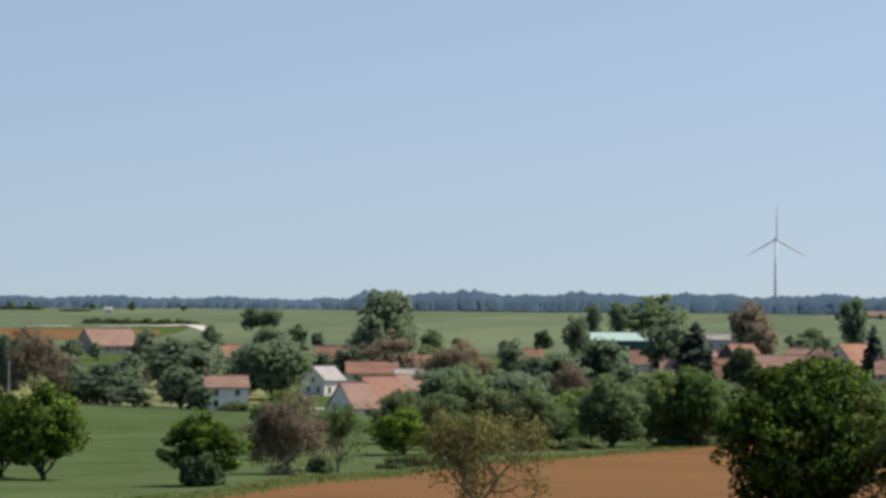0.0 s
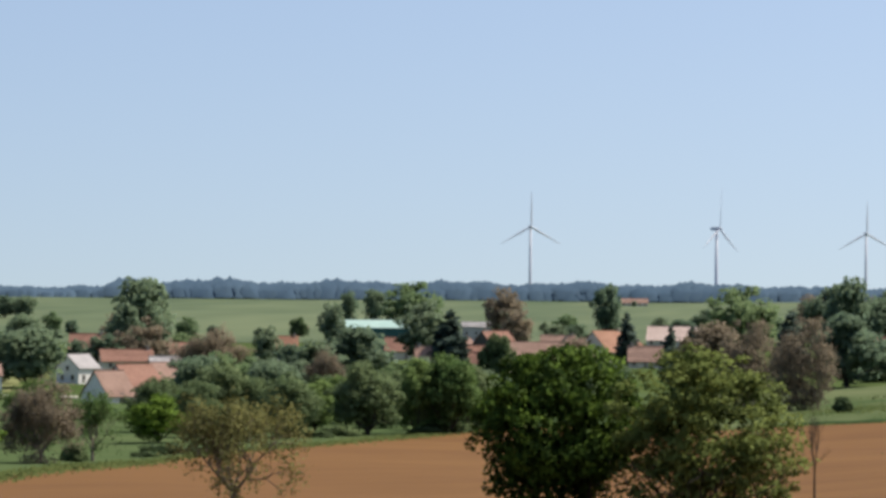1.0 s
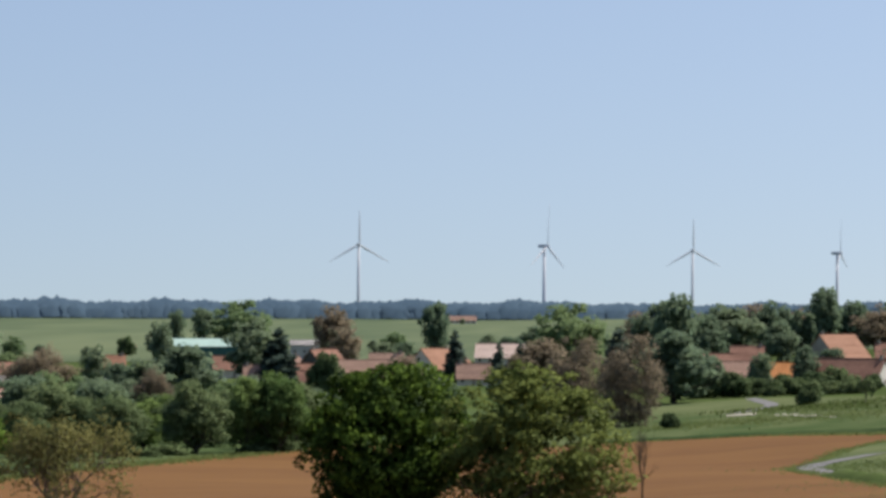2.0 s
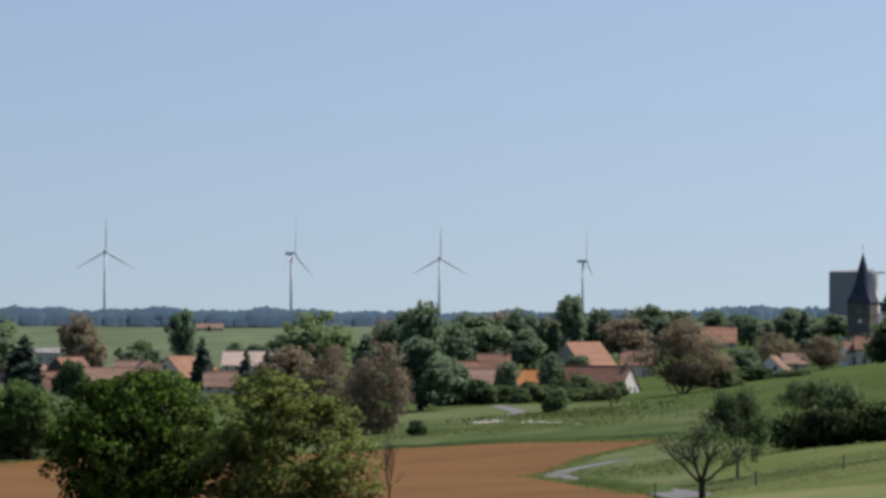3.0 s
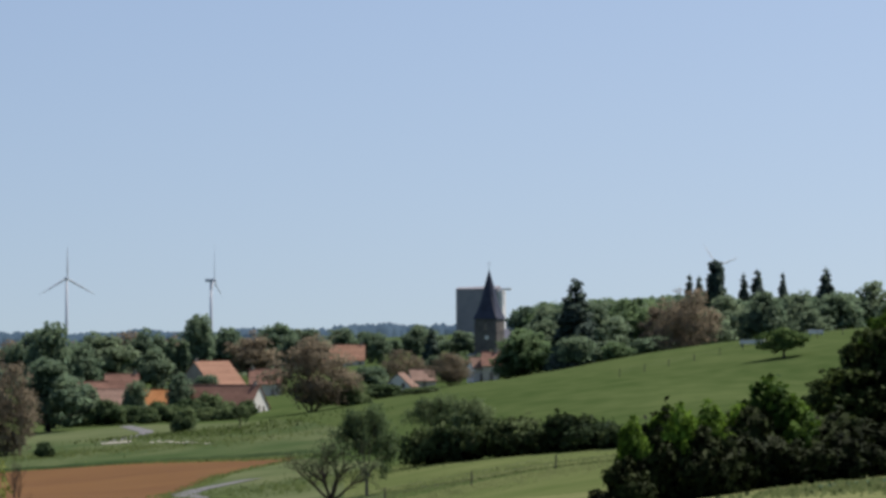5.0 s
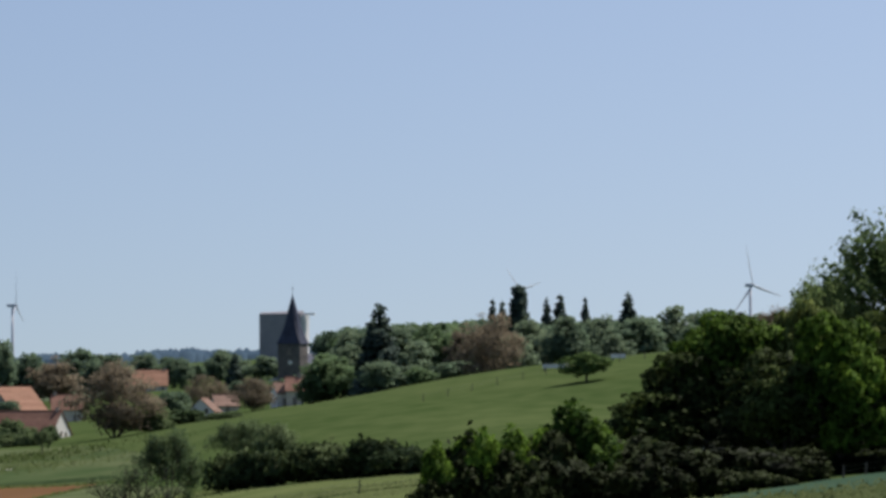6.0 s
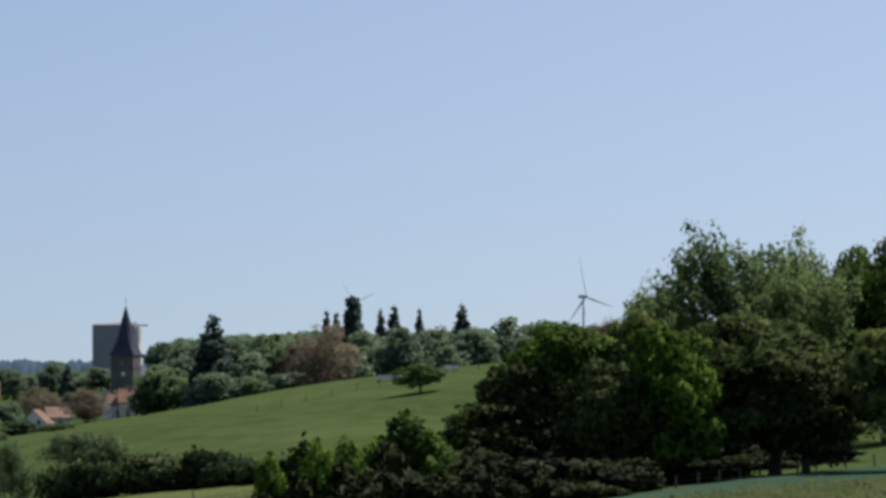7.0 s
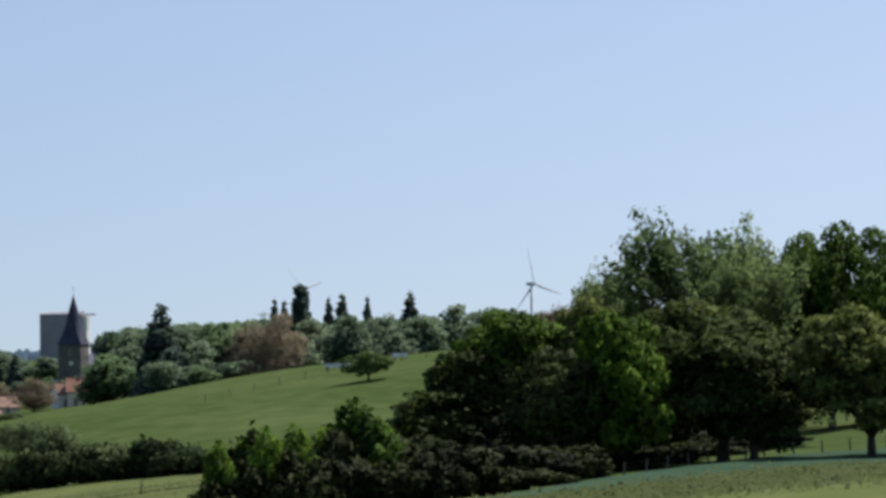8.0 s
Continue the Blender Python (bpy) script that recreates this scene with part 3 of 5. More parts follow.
verge("verge_grass", [(-18.5, 250), (-17.0, 276), (-13.2, 374), (-10.6, 425), (-7.9, 498), (-5.0, 522), (-2.3, 514), (0.53, 490), (1.6, 480), (2.75, 466)], 3.5, 14000, 0.26, "grass", "rough grass and weeds along the field edge", 1)
verge("verge_grass", [(2.42, 268), (2.12, 290), (1.2, 337), (0.55, 367), (0.6, 376), (1.49, 422), (2.26, 443), (2.7, 459)], 1.6, 3000, 0.2, "grass", "rough grass between the lane and the tilled field", 2)

verge("verge_grass", [(-2.6, 560), (0.0, 575), (2.4, 560)], 26.0, 4500, 0.26, "grass", "tussocks of rough grass in the patchy meadow", 6)
verge("verge_weeds", [(0.3, 650), (1.1, 632), (2.2, 600)], 20.0, 1800, 0.45, "grass", "rank green weeds beside the lane", 7)
verge("verge_grass", [(1.7, 372), (2.3, 372), (3.2, 360), (4.2, 340)], 14.0, 2500, 0.20, "grass", "uneven grass tussocks beyond the winding lane", 8)
verge("verge_grass", [(12.9, 146), (14.5, 151), (16.3, 157), (18.0, 165), (20.0, 176), (21.0, 180)], 9.0, 18000, 0.20, "pale_grass", "tall pale meadow grass in front of the copse", 3)
verge("verge_grass", [(2.9, 236), (4.3, 250), (7.2, 257), (9.5, 252)], 16.0, 5000, 0.10, "pale_grass", "uneven dry meadow grass along the low fence", 4)
verge("verge_grass", [(2.6, 290), (4.3, 286), (7.2, 284), (9.5, 284)], 16.0, 5000, 0.12, "pale_grass", "tufts of uneven grass in the pasture strip", 5)

# One of each build, at a true size; the rest are copies with another turn and size.
MODELS = {
    "oak": [leafy_tree(s, 11, 10, "oak", 12000, 0.22, low=0.04, lobes=60, big=0.30, inside=0.4, sky=0.4) for s in (1, 2, 3)],
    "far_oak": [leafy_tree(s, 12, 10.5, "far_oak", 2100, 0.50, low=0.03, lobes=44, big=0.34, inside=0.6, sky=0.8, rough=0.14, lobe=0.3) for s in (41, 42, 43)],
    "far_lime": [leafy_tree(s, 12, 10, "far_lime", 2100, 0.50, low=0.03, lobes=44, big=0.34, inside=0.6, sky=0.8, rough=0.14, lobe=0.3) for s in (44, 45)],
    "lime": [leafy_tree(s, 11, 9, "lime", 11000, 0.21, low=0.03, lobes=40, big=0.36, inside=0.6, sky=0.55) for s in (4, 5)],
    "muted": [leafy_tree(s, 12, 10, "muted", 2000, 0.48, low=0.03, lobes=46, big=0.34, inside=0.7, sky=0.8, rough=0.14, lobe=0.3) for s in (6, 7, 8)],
    "near_muted": [leafy_tree(s, 10, 9, "muted_near", 8500, 0.22, low=0.03, lobes=46, big=0.36, inside=0.8, sky=0.55) for s in (50, 51, 52)],
    "brown": [twiggy_tree(s, 12, 11, "brown", 12000, 0.19, depth=5, low=0.12) for s in (9, 10)],
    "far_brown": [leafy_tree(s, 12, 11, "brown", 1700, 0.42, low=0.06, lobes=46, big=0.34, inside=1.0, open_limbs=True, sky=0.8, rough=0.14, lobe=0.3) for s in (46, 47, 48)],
    "copper": [leafy_tree(s, 11, 15, "brown", 10500, 0.21, low=-0.06, lobes=60, big=0.32, inside=1.0, open_limbs=True, sky=0.4) for s in (61, 62)],
    "sparse": [twiggy_tree(s, 9, 8, "lime", 5000, 0.17, depth=5, low=0.2) for s in (12,)],
    "thin": [twiggy_tree(s, 8, 7, "muted_near", 8000, 0.15, depth=5, low=0.25) for s in (13,)],
    "conifer": [spruce(s, 14, 6, 4000, 0.50) for s in (14, 15)],
    "poplar": [leafy_tree(s, 16, 4, "far_oak", 4000, 0.40, low=0.06, lobes=30, big=0.7) for s in (16,)],
    "ivy_column": [ivy_trunk(17, 14, 4, 3600, 0.42)],
    "bush": [shrub(s, 3.5, 5, "bush", 3000, 0.21, sky=0.6) for s in (18, 19, 20)],
    "lone": [leafy_tree(21, 5, 7, "lime", 7000, 0.19, low=0.2, lobes=30, big=0.32)],
    "bigoak": [leafy_tree(22, 11, 13, "oak", 30000, 0.18, low=-0.1, lobes=130, big=0.21, inside=0.3, sky=0.45)],
    "bigwillow": [leafy_tree(23, 10.5, 10.5, "olive", 20000, 0.15, low=-0.1, lobes=120, big=0.21, inside=0.7, open_limbs=True, sky=0.45)],
    "sapling": [twiggy_tree(24, 6, 2.6, "brown", 0, 0.1, depth=4, low=0.4, spread=0.4, bark=BARK, thick=0.55)],
    "sparsebush": [shrub(25, 5, 4.5, "budding", 2200, 0.12)],
    "budding": [twiggy_tree(26, 7.5, 9, "budding", 7000, 0.12, depth=5, low=0.15, thick=1.25)],
    "bare": [twiggy_tree(27, 5.6, 5.8, "muted_near", 1500, 0.07, depth=5, low=0.25, bark=BARK, thick=1.3, spread=0.45)],
    "copse_oak": [leafy_tree(s, 12, 10, "copse", 18000, 0.19, low=0.06, lobes=80, big=0.25, inside=0.35, sky=0.45) for s in (28, 29)],
    "copse_fresh": [leafy_tree(65, 9, 7, "shoots", 16000, 0.18, low=0.10, lobes=80, big=0.25, inside=0.4, sky=0.45)],
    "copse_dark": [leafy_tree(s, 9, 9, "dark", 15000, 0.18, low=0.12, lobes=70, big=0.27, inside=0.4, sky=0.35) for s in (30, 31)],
    "copse_tall": [twiggy_tree(s, 19, 15, "airy", 8500, 0.25, depth=5, low=0.22, spread=0.55, bark=BARK, tuft=0.055, sky=0.8) for s in (32, 33)],
    "copse_olive": [leafy_tree(s, 8, 8, "olive", 17000, 0.16, low=0.12, lobes=80, big=0.25, inside=0.5, open_limbs=True, sky=0.45) for s in (34,)],
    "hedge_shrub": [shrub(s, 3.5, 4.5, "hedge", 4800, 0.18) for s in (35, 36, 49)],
    "hedge_lime": [shrub(s, 4.5, 4.0, "shoots", 7000, 0.15) for s in (37,)],
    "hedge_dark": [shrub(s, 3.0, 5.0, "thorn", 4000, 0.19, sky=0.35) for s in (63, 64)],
}
TREE_SAYS = {
    "oak": ("broad tree with dense dark green spring leaves", "tree"),
    "far_oak": ("broad tree in the village, soft green leaves paled for haze", "tree"),
    "far_lime": ("rounded tree in the village, fresh leaves paled for haze", "tree"),
    "lime": ("rounded tree with fresh light green leaves", "tree"),
    "muted": ("tall tree with young grey-green leaves, paled for haze", "tree"),
    "near_muted": ("open-crowned tree with dull young leaves beside the stream", "tree"),
    "brown": ("budding tree with thin copper-brown crown", "tree"),
    "far_brown": ("rounded budding tree with dull copper-brown crown", "tree"),
    "copper": ("wide domed budding tree with soft copper-brown crown", "tree"),
    "sparse": ("slender tree with sparse fresh green leaves", "tree"),
    "thin": ("thin-leaved small tree with grey-green twigs", "tree"),
    "conifer": ("dark green pointed conifer in the village", "conifer"),
    "poplar": ("narrow column-shaped dark green poplar", "tree"),
    "ivy_column": ("bare trunk thickly overgrown with dark ivy", "tree"),
    "bush": ("low rounded dark green bush in grass", "bush"),
    "lone": ("lone apple tree on the green pasture slope", "tree"),
    "bigoak": ("large dense oak beside the ploughed field", "tree"),
    "bigwillow": ("lighter olive-green tree with fine open foliage", "tree"),
    "sapling": ("leafless thin sapling beside the ploughed field", "tree"),
    "sparsebush": ("sparse yellow-green shrub below the large tree", "bush"),
    "budding": ("yellow-green budding tree with visible branches", "tree"),
    "bare": ("small nearly leafless orchard tree beside the lane", "tree"),
    "copse_oak": ("dense green oak in a dark copse", "tree"),
    "copse_fresh": ("tree with bright yellow-green young leaves in the copse", "tree"),
    "copse_dark": ("tree at the edge of the copse, leaves darkened for shade", "tree"),
    "copse_tall": ("tall tree with open olive-green clumps", "tree"),
    "copse_olive": ("low olive-green tree beside the wire fence", "tree"),
    "hedge_shrub": ("overgrown hedge shrub along the meadow, darkened for shade", "bush"),
    "hedge_dark": ("low dark hedge bush with black shaded foot", "bush"),
    "hedge_lime": ("hedge shrub, bright green young shoots doubling for lit tops", "bush"),
}
TREE_SIZE = {}
for kind_, models_ in MODELS.items():
    for m_ in models_:
        leaf_ = np.array([v.co for v in max(m_.children, key=lambda o: len(o.data.vertices)).data.vertices])
        TREE_SIZE[m_] = (np.percentile(leaf_[:, 2], 99.6), np.percentile(leaf_[:, 0], 99.5) - np.percentile(leaf_[:, 0], 0.5))
USED = set()
tree_rng = random.Random(5)


def plant(rows, group):
    for kind, bearing, d, h, w in rows:
        # Distant oaks and limes take the leaf colours paled for haze.
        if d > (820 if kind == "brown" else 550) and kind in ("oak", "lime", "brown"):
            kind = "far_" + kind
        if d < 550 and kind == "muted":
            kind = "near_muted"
        models = MODELS[kind]
        model = models[tree_rng.randrange(len(models))]
        mh, mw = TREE_SIZE[model]
        x, y, z = spot(bearing, d, 0.05)
        h, w = max(h, 0.8), max(w, 0.8) * (1.25 if kind == "conifer" else 1.0)
        own = model.scale
        m = Matrix.LocRotScale((x, y, z), Euler((0, 0, tree_rng.random() * 6.28)), (w / mw / own.x, w / mw / own.y, h / mh / own.z))
        if model in USED:
            ob = copy_thing(model, m)
        else:
            ob = model
            ob.matrix_basis = m
            USED.add(model)
        label, category = TREE_SAYS[kind]
        ob.name = "conifer_tree" if kind == "conifer" else "bush" if category == "bush" else "tree"
        tagged(ob, label, category, group)


MEADOW_TREES = [
    ("oak", -19.16, 340, 9.5, 9.4),
    ("oak", -19.85, 348, 8.5, 7.6),
    ("oak", -16.45, 322, 6.9, 7.8),
    ("brown", -15.02, 350, 8.5, 8.2),
    ("lime", -15.12, 420, 8.6, 7.8),
    ("sparse", -14.16, 375, 7.7, 6.3),
    ("oak", -13.05, 436, 6.2, 7.7),
    ("muted", -12.47, 455, 7.5, 6.9),
    ("muted", -11.97, 480, 9.7, 9.3),
    ("muted", -10.84, 462, 8.3, 8.5),
    ("muted", -11.32, 480, 7.2, 6.4),
    ("muted", -9.5, 480, 10.4, 10.1),
    ("lime", -8.68, 490, 10.8, 6.7),
    ("lime", -8.12, 490, 11.4, 8.6),
    ("bush", -16.48, 318, 3.2, 4.0),
    ("bush", -14.46, 366, 2.3, 2.8),
    ("bush", -12.9, 400, 1.3, 6.4),
    ("bush", -9.97, 470, 1.5, 5.5),
    ("bush", -8.48, 490, 1.7, 5.8),
    ("bush", -7.99, 494, 1.7, 5.0),
    ("bush", -10.4, 462, 1.0, 4.7),
    ("bush", -13.28, 392, 0.8, 3.3),
]
NEAR_TREES = [
    ("bigoak", -6.25, 198, 9.9, 9.9),
    ("bigwillow", -3.88, 194, 9.6, 9.0),
    ("sapling", -1.92, 208, 6.4, 2.1),
    ("sparsebush", -2.81, 240, 5.4, 4.4),
    ("budding", -11.77, 212, 7.0, 8.4),
    ("bare", 3.39, 228, 5.3, 5.7),
    ("thin", 3.99, 292, 7.9, 5.5),
]
VALLEY_TREES = [
    ("copper", -2.15, 590, 15.8, 12.9),
    ("copper", -3.06, 650, 16.1, 15.3),
    ("muted", -1.38, 770, 16.4, 16.8),
    ("bush", -1.44, 558, 2.7, 3.0),
    ("oak", -1.33, 900, 25.5, 13.3),
    ("lime", -3.16, 1050, 23.9, 24.7),
    ("conifer", -4.36, 960, 12.9, 5.2),
    ("conifer", -4.0, 960, 12.9, 5.5),
    ("conifer", -5.11, 1050, 15.0, 7.1),
    ("oak", -5.44, 1250, 23.6, 10.9),
    ("conifer", -2.34, 950, 15.8, 8.9),
    ("brown", -7.2, 1150, 23.0, 14.5),
    ("brown", -6.95, 1100, 15.9, 10.0),
    ("lime", -8.74, 1320, 23.3, 26.2),
    ("muted", -8.64, 1020, 19.4, 16.8),
    ("conifer", -8.11, 980, 15.8, 11.8),
]
WEST_TREES = [
    ("muted", -10.13, 1260, 15.7, 9.7),
    ("muted", -9.75, 800, 14.2, 16.1),
    ("muted", -10.32, 760, 11.7, 12.8),
    ("brown", -3.64, 900, 15.0, 16.6),
    ("brown", -10.23, 720, 10.3, 8.5),
    ("bush", -7.34, 900, 11.6, 9.1),
    ("brown", -5.99, 940, 9.9, 11.0),
    ("muted", -6.28, 1150, 10.6, 11.6),
]
SQUARE_TREES = [
    ("oak", 1.14, 1250, 25.2, 13.0),
    ("oak", 1.67, 1300, 19.7, 12.0),
    ("oak", 1.28, 1060, 7.0, 7.5),
    ("oak", 2.49, 1400, 19.3, 18.3),
    ("muted", 0.18, 1300, 20.8, 14.4),
    ("muted", -0.35, 1250, 18.7, 19.9),
    ("muted", -0.83, 1200, 17.3, 14.1),
    ("brown", 2.06, 1250, 17.6, 19.9),
    ("poplar", 0.71, 1150, 17.6, 4.6),
    ("poplar", 0.88, 1150, 16.5, 4.6),
    ("muted", 0.42, 1100, 15.0, 11.1),
    ("muted", 2.78, 1700, 14.5, 17.1),
    ("muted", 3.5, 1700, 13.9, 18.3),
    ("muted", 4.0, 1700, 11.0, 12.6),
    ("muted", 4.91, 1500, 13.4, 12.6),
    ("copper", 3.07, 775, 17.0, 23.0),
    ("oak", 4.08, 860, 7.5, 10.4),
]
CHURCH_TREES = [
    ("copper", 4.62, 930, 10.0, 13.0),
    ("copper", 5.42, 845, 8.2, 12.5),
    ("conifer", 5.1, 1050, 12.7, 6.0),
    ("muted", 5.62, 1300, 10.2, 18.3),
    ("conifer", 7.55, 770, 19.7, 9.8),
    ("muted", 4.37, 1500, 8.2, 17.6),
    ("lime", 6.44, 800, 6.9, 9.4),
    ("muted", 7.93, 900, 5.9, 12.1),
    ("muted", 5.23, 1500, 7.7, 15.1),
]
GARDEN_SHRUBS = [
    ("bush", -0.73, 840, 6.2, 8.7),
    ("bush", -0.25, 830, 4.0, 7.0),
    ("bush", -1.29, 830, 6.3, 7.2),
    ("bush", 0.89, 655, 4.6, 5.4),
    ("thin", 1.85, 640, 4.4, 4.0),
    ("bush", 1.41, 815, 5.8, 10.4),
    ("bush", 1.0, 812, 5.1, 8.2),
    ("bush", 1.92, 812, 3.8, 6.3),
    ("bush", 0.04, 850, 7.1, 5.7),
    ("bush", -1.02, 830, 5.2, 5.6),
    ("bush", 4.18, 815, 3.4, 12.3),
    ("bush", 4.83, 800, 1.4, 8.1),
    ("bush", 5.04, 790, 1.4, 6.1),
    ("bush", 0.43, 830, 4.6, 7.0),
    ("bush", -0.95, 800, 4.6, 9.0),
    ("bush", -0.55, 805, 5.2, 8.6),
    ("bush", -0.1, 800, 4.4, 8.0),
    ("bush", 0.25, 790, 3.6, 6.5),
    ("bush", 0.62, 795, 4.2, 7.5),
    ("bush", 1.2, 790, 3.2, 8.0),
    ("bush", 1.62, 785, 2.8, 6.5),
    ("muted", 0.83, 838, 11.2, 7.0),
    ("oak", 0.09, 830, 9.9, 6.4),
    ("muted", -0.82, 800, 9.9, 9.4),
    ("bush", 3.7, 780, 5.3, 9.2),
    ("bush", -0.34, 790, 6.0, 9.3),
]
WOODLAND = [
    ("lime", 6.78, 800, 11.6, 14.8),
    ("oak", 7.55, 650, 5.9, 6.8),
    ("muted", 8.12, 730, 5.7, 9.8),
    ("lime", 8.27, 720, 4.7, 7.3),
    ("oak", 8.89, 760, 6.0, 10.8),
    ("copper", 9.41, 722, 14.1, 15.5),
    ("muted", 10.17, 830, 14.9, 10.6),
    ("ivy_column", 9.94, 900, 24.1, 5.4),
    ("conifer", 9.49, 1000, 20.8, 4.4),
    ("conifer", 9.66, 1000, 20.0, 5.4),
    ("conifer", 10.41, 1000, 19.7, 5.0),
    ("conifer", 10.64, 1000, 20.4, 6.7),
    ("conifer", 11.07, 1000, 19.0, 4.4),
    ("conifer", 11.8, 1000, 19.3, 7.4),
    ("muted", 10.7, 820, 14.9, 13.1),
    ("muted", 11.31, 830, 14.3, 11.8),
    ("oak", 11.98, 820, 12.9, 13.1),
]
WOODLAND_EDGE = [
    ("muted", 12.53, 850, 15.6, 11.1),
    ("oak", 13.11, 850, 14.3, 10.0),
    ("muted", 12.94, 780, 9.6, 10.5),
    ("brown", 13.62, 750, 9.8, 11.3),
    ("brown", 14.29, 720, 9.7, 12.1),
    ("muted", 11.54, 800, 9.5, 10.7),
    ("muted", 9.81, 800, 11.8, 10.7),
    ("lone", 11.08, 554, 4.8, 7.4),
    ("muted", 15.01, 720, 9.7, 14.5),
    ("brown", 15.59, 700, 8.2, 11.8),
    ("muted", 7.12, 1000, 16.8, 15.1),
    ("oak", 7.79, 1050, 17.1, 17.6),
    ("lime", 8.47, 1050, 16.5, 17.6),
    ("oak", 9.05, 1000, 16.2, 15.1),
    ("muted", 7.07, 900, 13.8, 10.6),
]
COPSE = [
    ("copse_oak", 13.28, 215, 10.3, 7.6),
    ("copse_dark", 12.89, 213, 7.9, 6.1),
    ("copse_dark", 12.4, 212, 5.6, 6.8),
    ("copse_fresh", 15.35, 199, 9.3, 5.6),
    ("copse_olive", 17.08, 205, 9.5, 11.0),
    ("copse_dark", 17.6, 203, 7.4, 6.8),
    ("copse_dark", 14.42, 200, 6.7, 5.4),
    ("copse_tall", 16.29, 290, 19.2, 12.2),
    ("copse_tall", 17.25, 296, 18.8, 8.4),
    ("copse_tall", 18.3, 300, 16.0, 9.6),
    ("copse_oak", 18.93, 292, 17.4, 10.4),
    ("copse_oak", 18.3, 305, 17.2, 9.0),
    ("copse_oak", 19.89, 300, 16.8, 9.2),
    ("copse_olive", 19.58, 200, 8.7, 7.7),
    ("copse_olive", 20.78, 205, 8.4, 7.9),
    ("copse_dark", 18.28, 240, 7.6, 6.4),
    ("copse_oak", 15.4, 300, 14.0, 7.6),
    ("copse_dark", 13.84, 205, 4.2, 4.5),
    # Dark shrubs added under the copse in place of its deep shade.
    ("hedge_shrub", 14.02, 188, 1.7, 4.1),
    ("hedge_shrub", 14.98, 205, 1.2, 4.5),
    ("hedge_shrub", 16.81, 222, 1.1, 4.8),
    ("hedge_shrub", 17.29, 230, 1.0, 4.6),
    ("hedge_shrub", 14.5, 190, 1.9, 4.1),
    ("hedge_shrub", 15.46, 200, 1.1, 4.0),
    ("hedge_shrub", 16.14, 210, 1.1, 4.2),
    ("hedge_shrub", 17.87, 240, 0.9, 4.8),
    ("copse_dark", 16.17, 230, 9.6, 6.6),
    ("copse_tall", 17.62, 280, 14.7, 8.5),
    ("copse_tall", 15.02, 285, 14.6, 7.2),
    ("copse_olive", 15.01, 215, 10.3, 5.4),
    ("copse_dark", 14.28, 206, 7.5, 5.2),
]
# Bright green hedge_lime shrubs; extra ones stand for the hedge's sunlit tops.
FRONT_HEDGE = [
    ("hedge_shrub", 9.02, 160.2, 4.3, 3.5),
    ("hedge_lime", 9.79, 160.6, 4.2, 3.2),
    ("hedge_shrub", 10.18, 161.6, 3.9, 3.5),
    ("hedge_lime", 10.84, 164.3, 5.0, 4.7),
    ("hedge_lime", 10.32, 161.8, 3.9, 2.5),
    ("hedge_lime", 9.12, 159.2, 4.2, 2.4),
    ("hedge_shrub", 11.52, 168.6, 3.1, 4.1),
    ("hedge_shrub", 12.2, 173.9, 3.1, 6.1),
    ("hedge_shrub", 13.11, 181.5, 2.5, 5.5),
    ("hedge_shrub", 13.83, 189.4, 1.7, 4.6),
    ("hedge_shrub", 9.31, 159.9, 3.4, 4.2),
    ("hedge_shrub", 11.09, 166.1, 3.0, 4.3),
    ("hedge_shrub", 8.92, 154.9, 3.1, 2.8),
    ("hedge_shrub", 9.5, 155.8, 2.7, 3.1),
    ("hedge_shrub", 10.03, 156.6, 2.8, 3.1),
    ("hedge_shrub", 10.6, 158.9, 2.5, 3.2),
    ("hedge_shrub", 11.13, 161.0, 2.4, 3.2),
    ("hedge_shrub", 11.71, 163.3, 2.3, 3.3),
    ("hedge_shrub", 12.29, 167.2, 2.2, 3.3),
    ("hedge_shrub", 12.91, 172.8, 1.9, 3.5),
    ("hedge_shrub", 13.49, 178.4, 1.4, 3.6),
    ("hedge_shrub", 13.97, 183.2, 1.0, 3.7),
    ("hedge_shrub", 8.61, 154.4, 2.5, 1.8),
    ("hedge_shrub", 8.34, 158.0, 2.1, 1.4),
    ("hedge_shrub", 8.75, 160.2, 3.4, 2.0),
    ("hedge_lime", 8.61, 158.8, 3.2, 1.6),
    ("hedge_lime", 9.31, 155.5, 4.3, 2.1),
    ("hedge_shrub", 8.05, 152.5, 1.2, 1.6),
    ("hedge_shrub", 8.45, 153, 2.4, 2.4),
    ("hedge_lime", 8.55, 155, 4.0, 2.0),
    ("hedge_shrub", 9.7, 155, 3.2, 3.2),
]
BACK_HEDGE = [
    ("thin", 5.18, 400, 7.0, 7.1),
    ("muted", 5.83, 390, 6.1, 5.1),
    ("hedge_dark", 5.07, 345, 3.9, 5.8),
    ("hedge_dark", 5.65, 342, 3.5, 5.7),
    ("hedge_dark", 6.28, 338, 4.0, 8.0),
    ("hedge_dark", 6.95, 336, 2.7, 6.8),
    ("hedge_dark", 7.53, 332, 3.7, 6.7),
    ("hedge_dark", 8.06, 328, 2.4, 8.2),
    ("hedge_dark", 8.59, 322, 2.2, 7.3),
    ("hedge_dark", 6.61, 336, 2.7, 6.1),
]
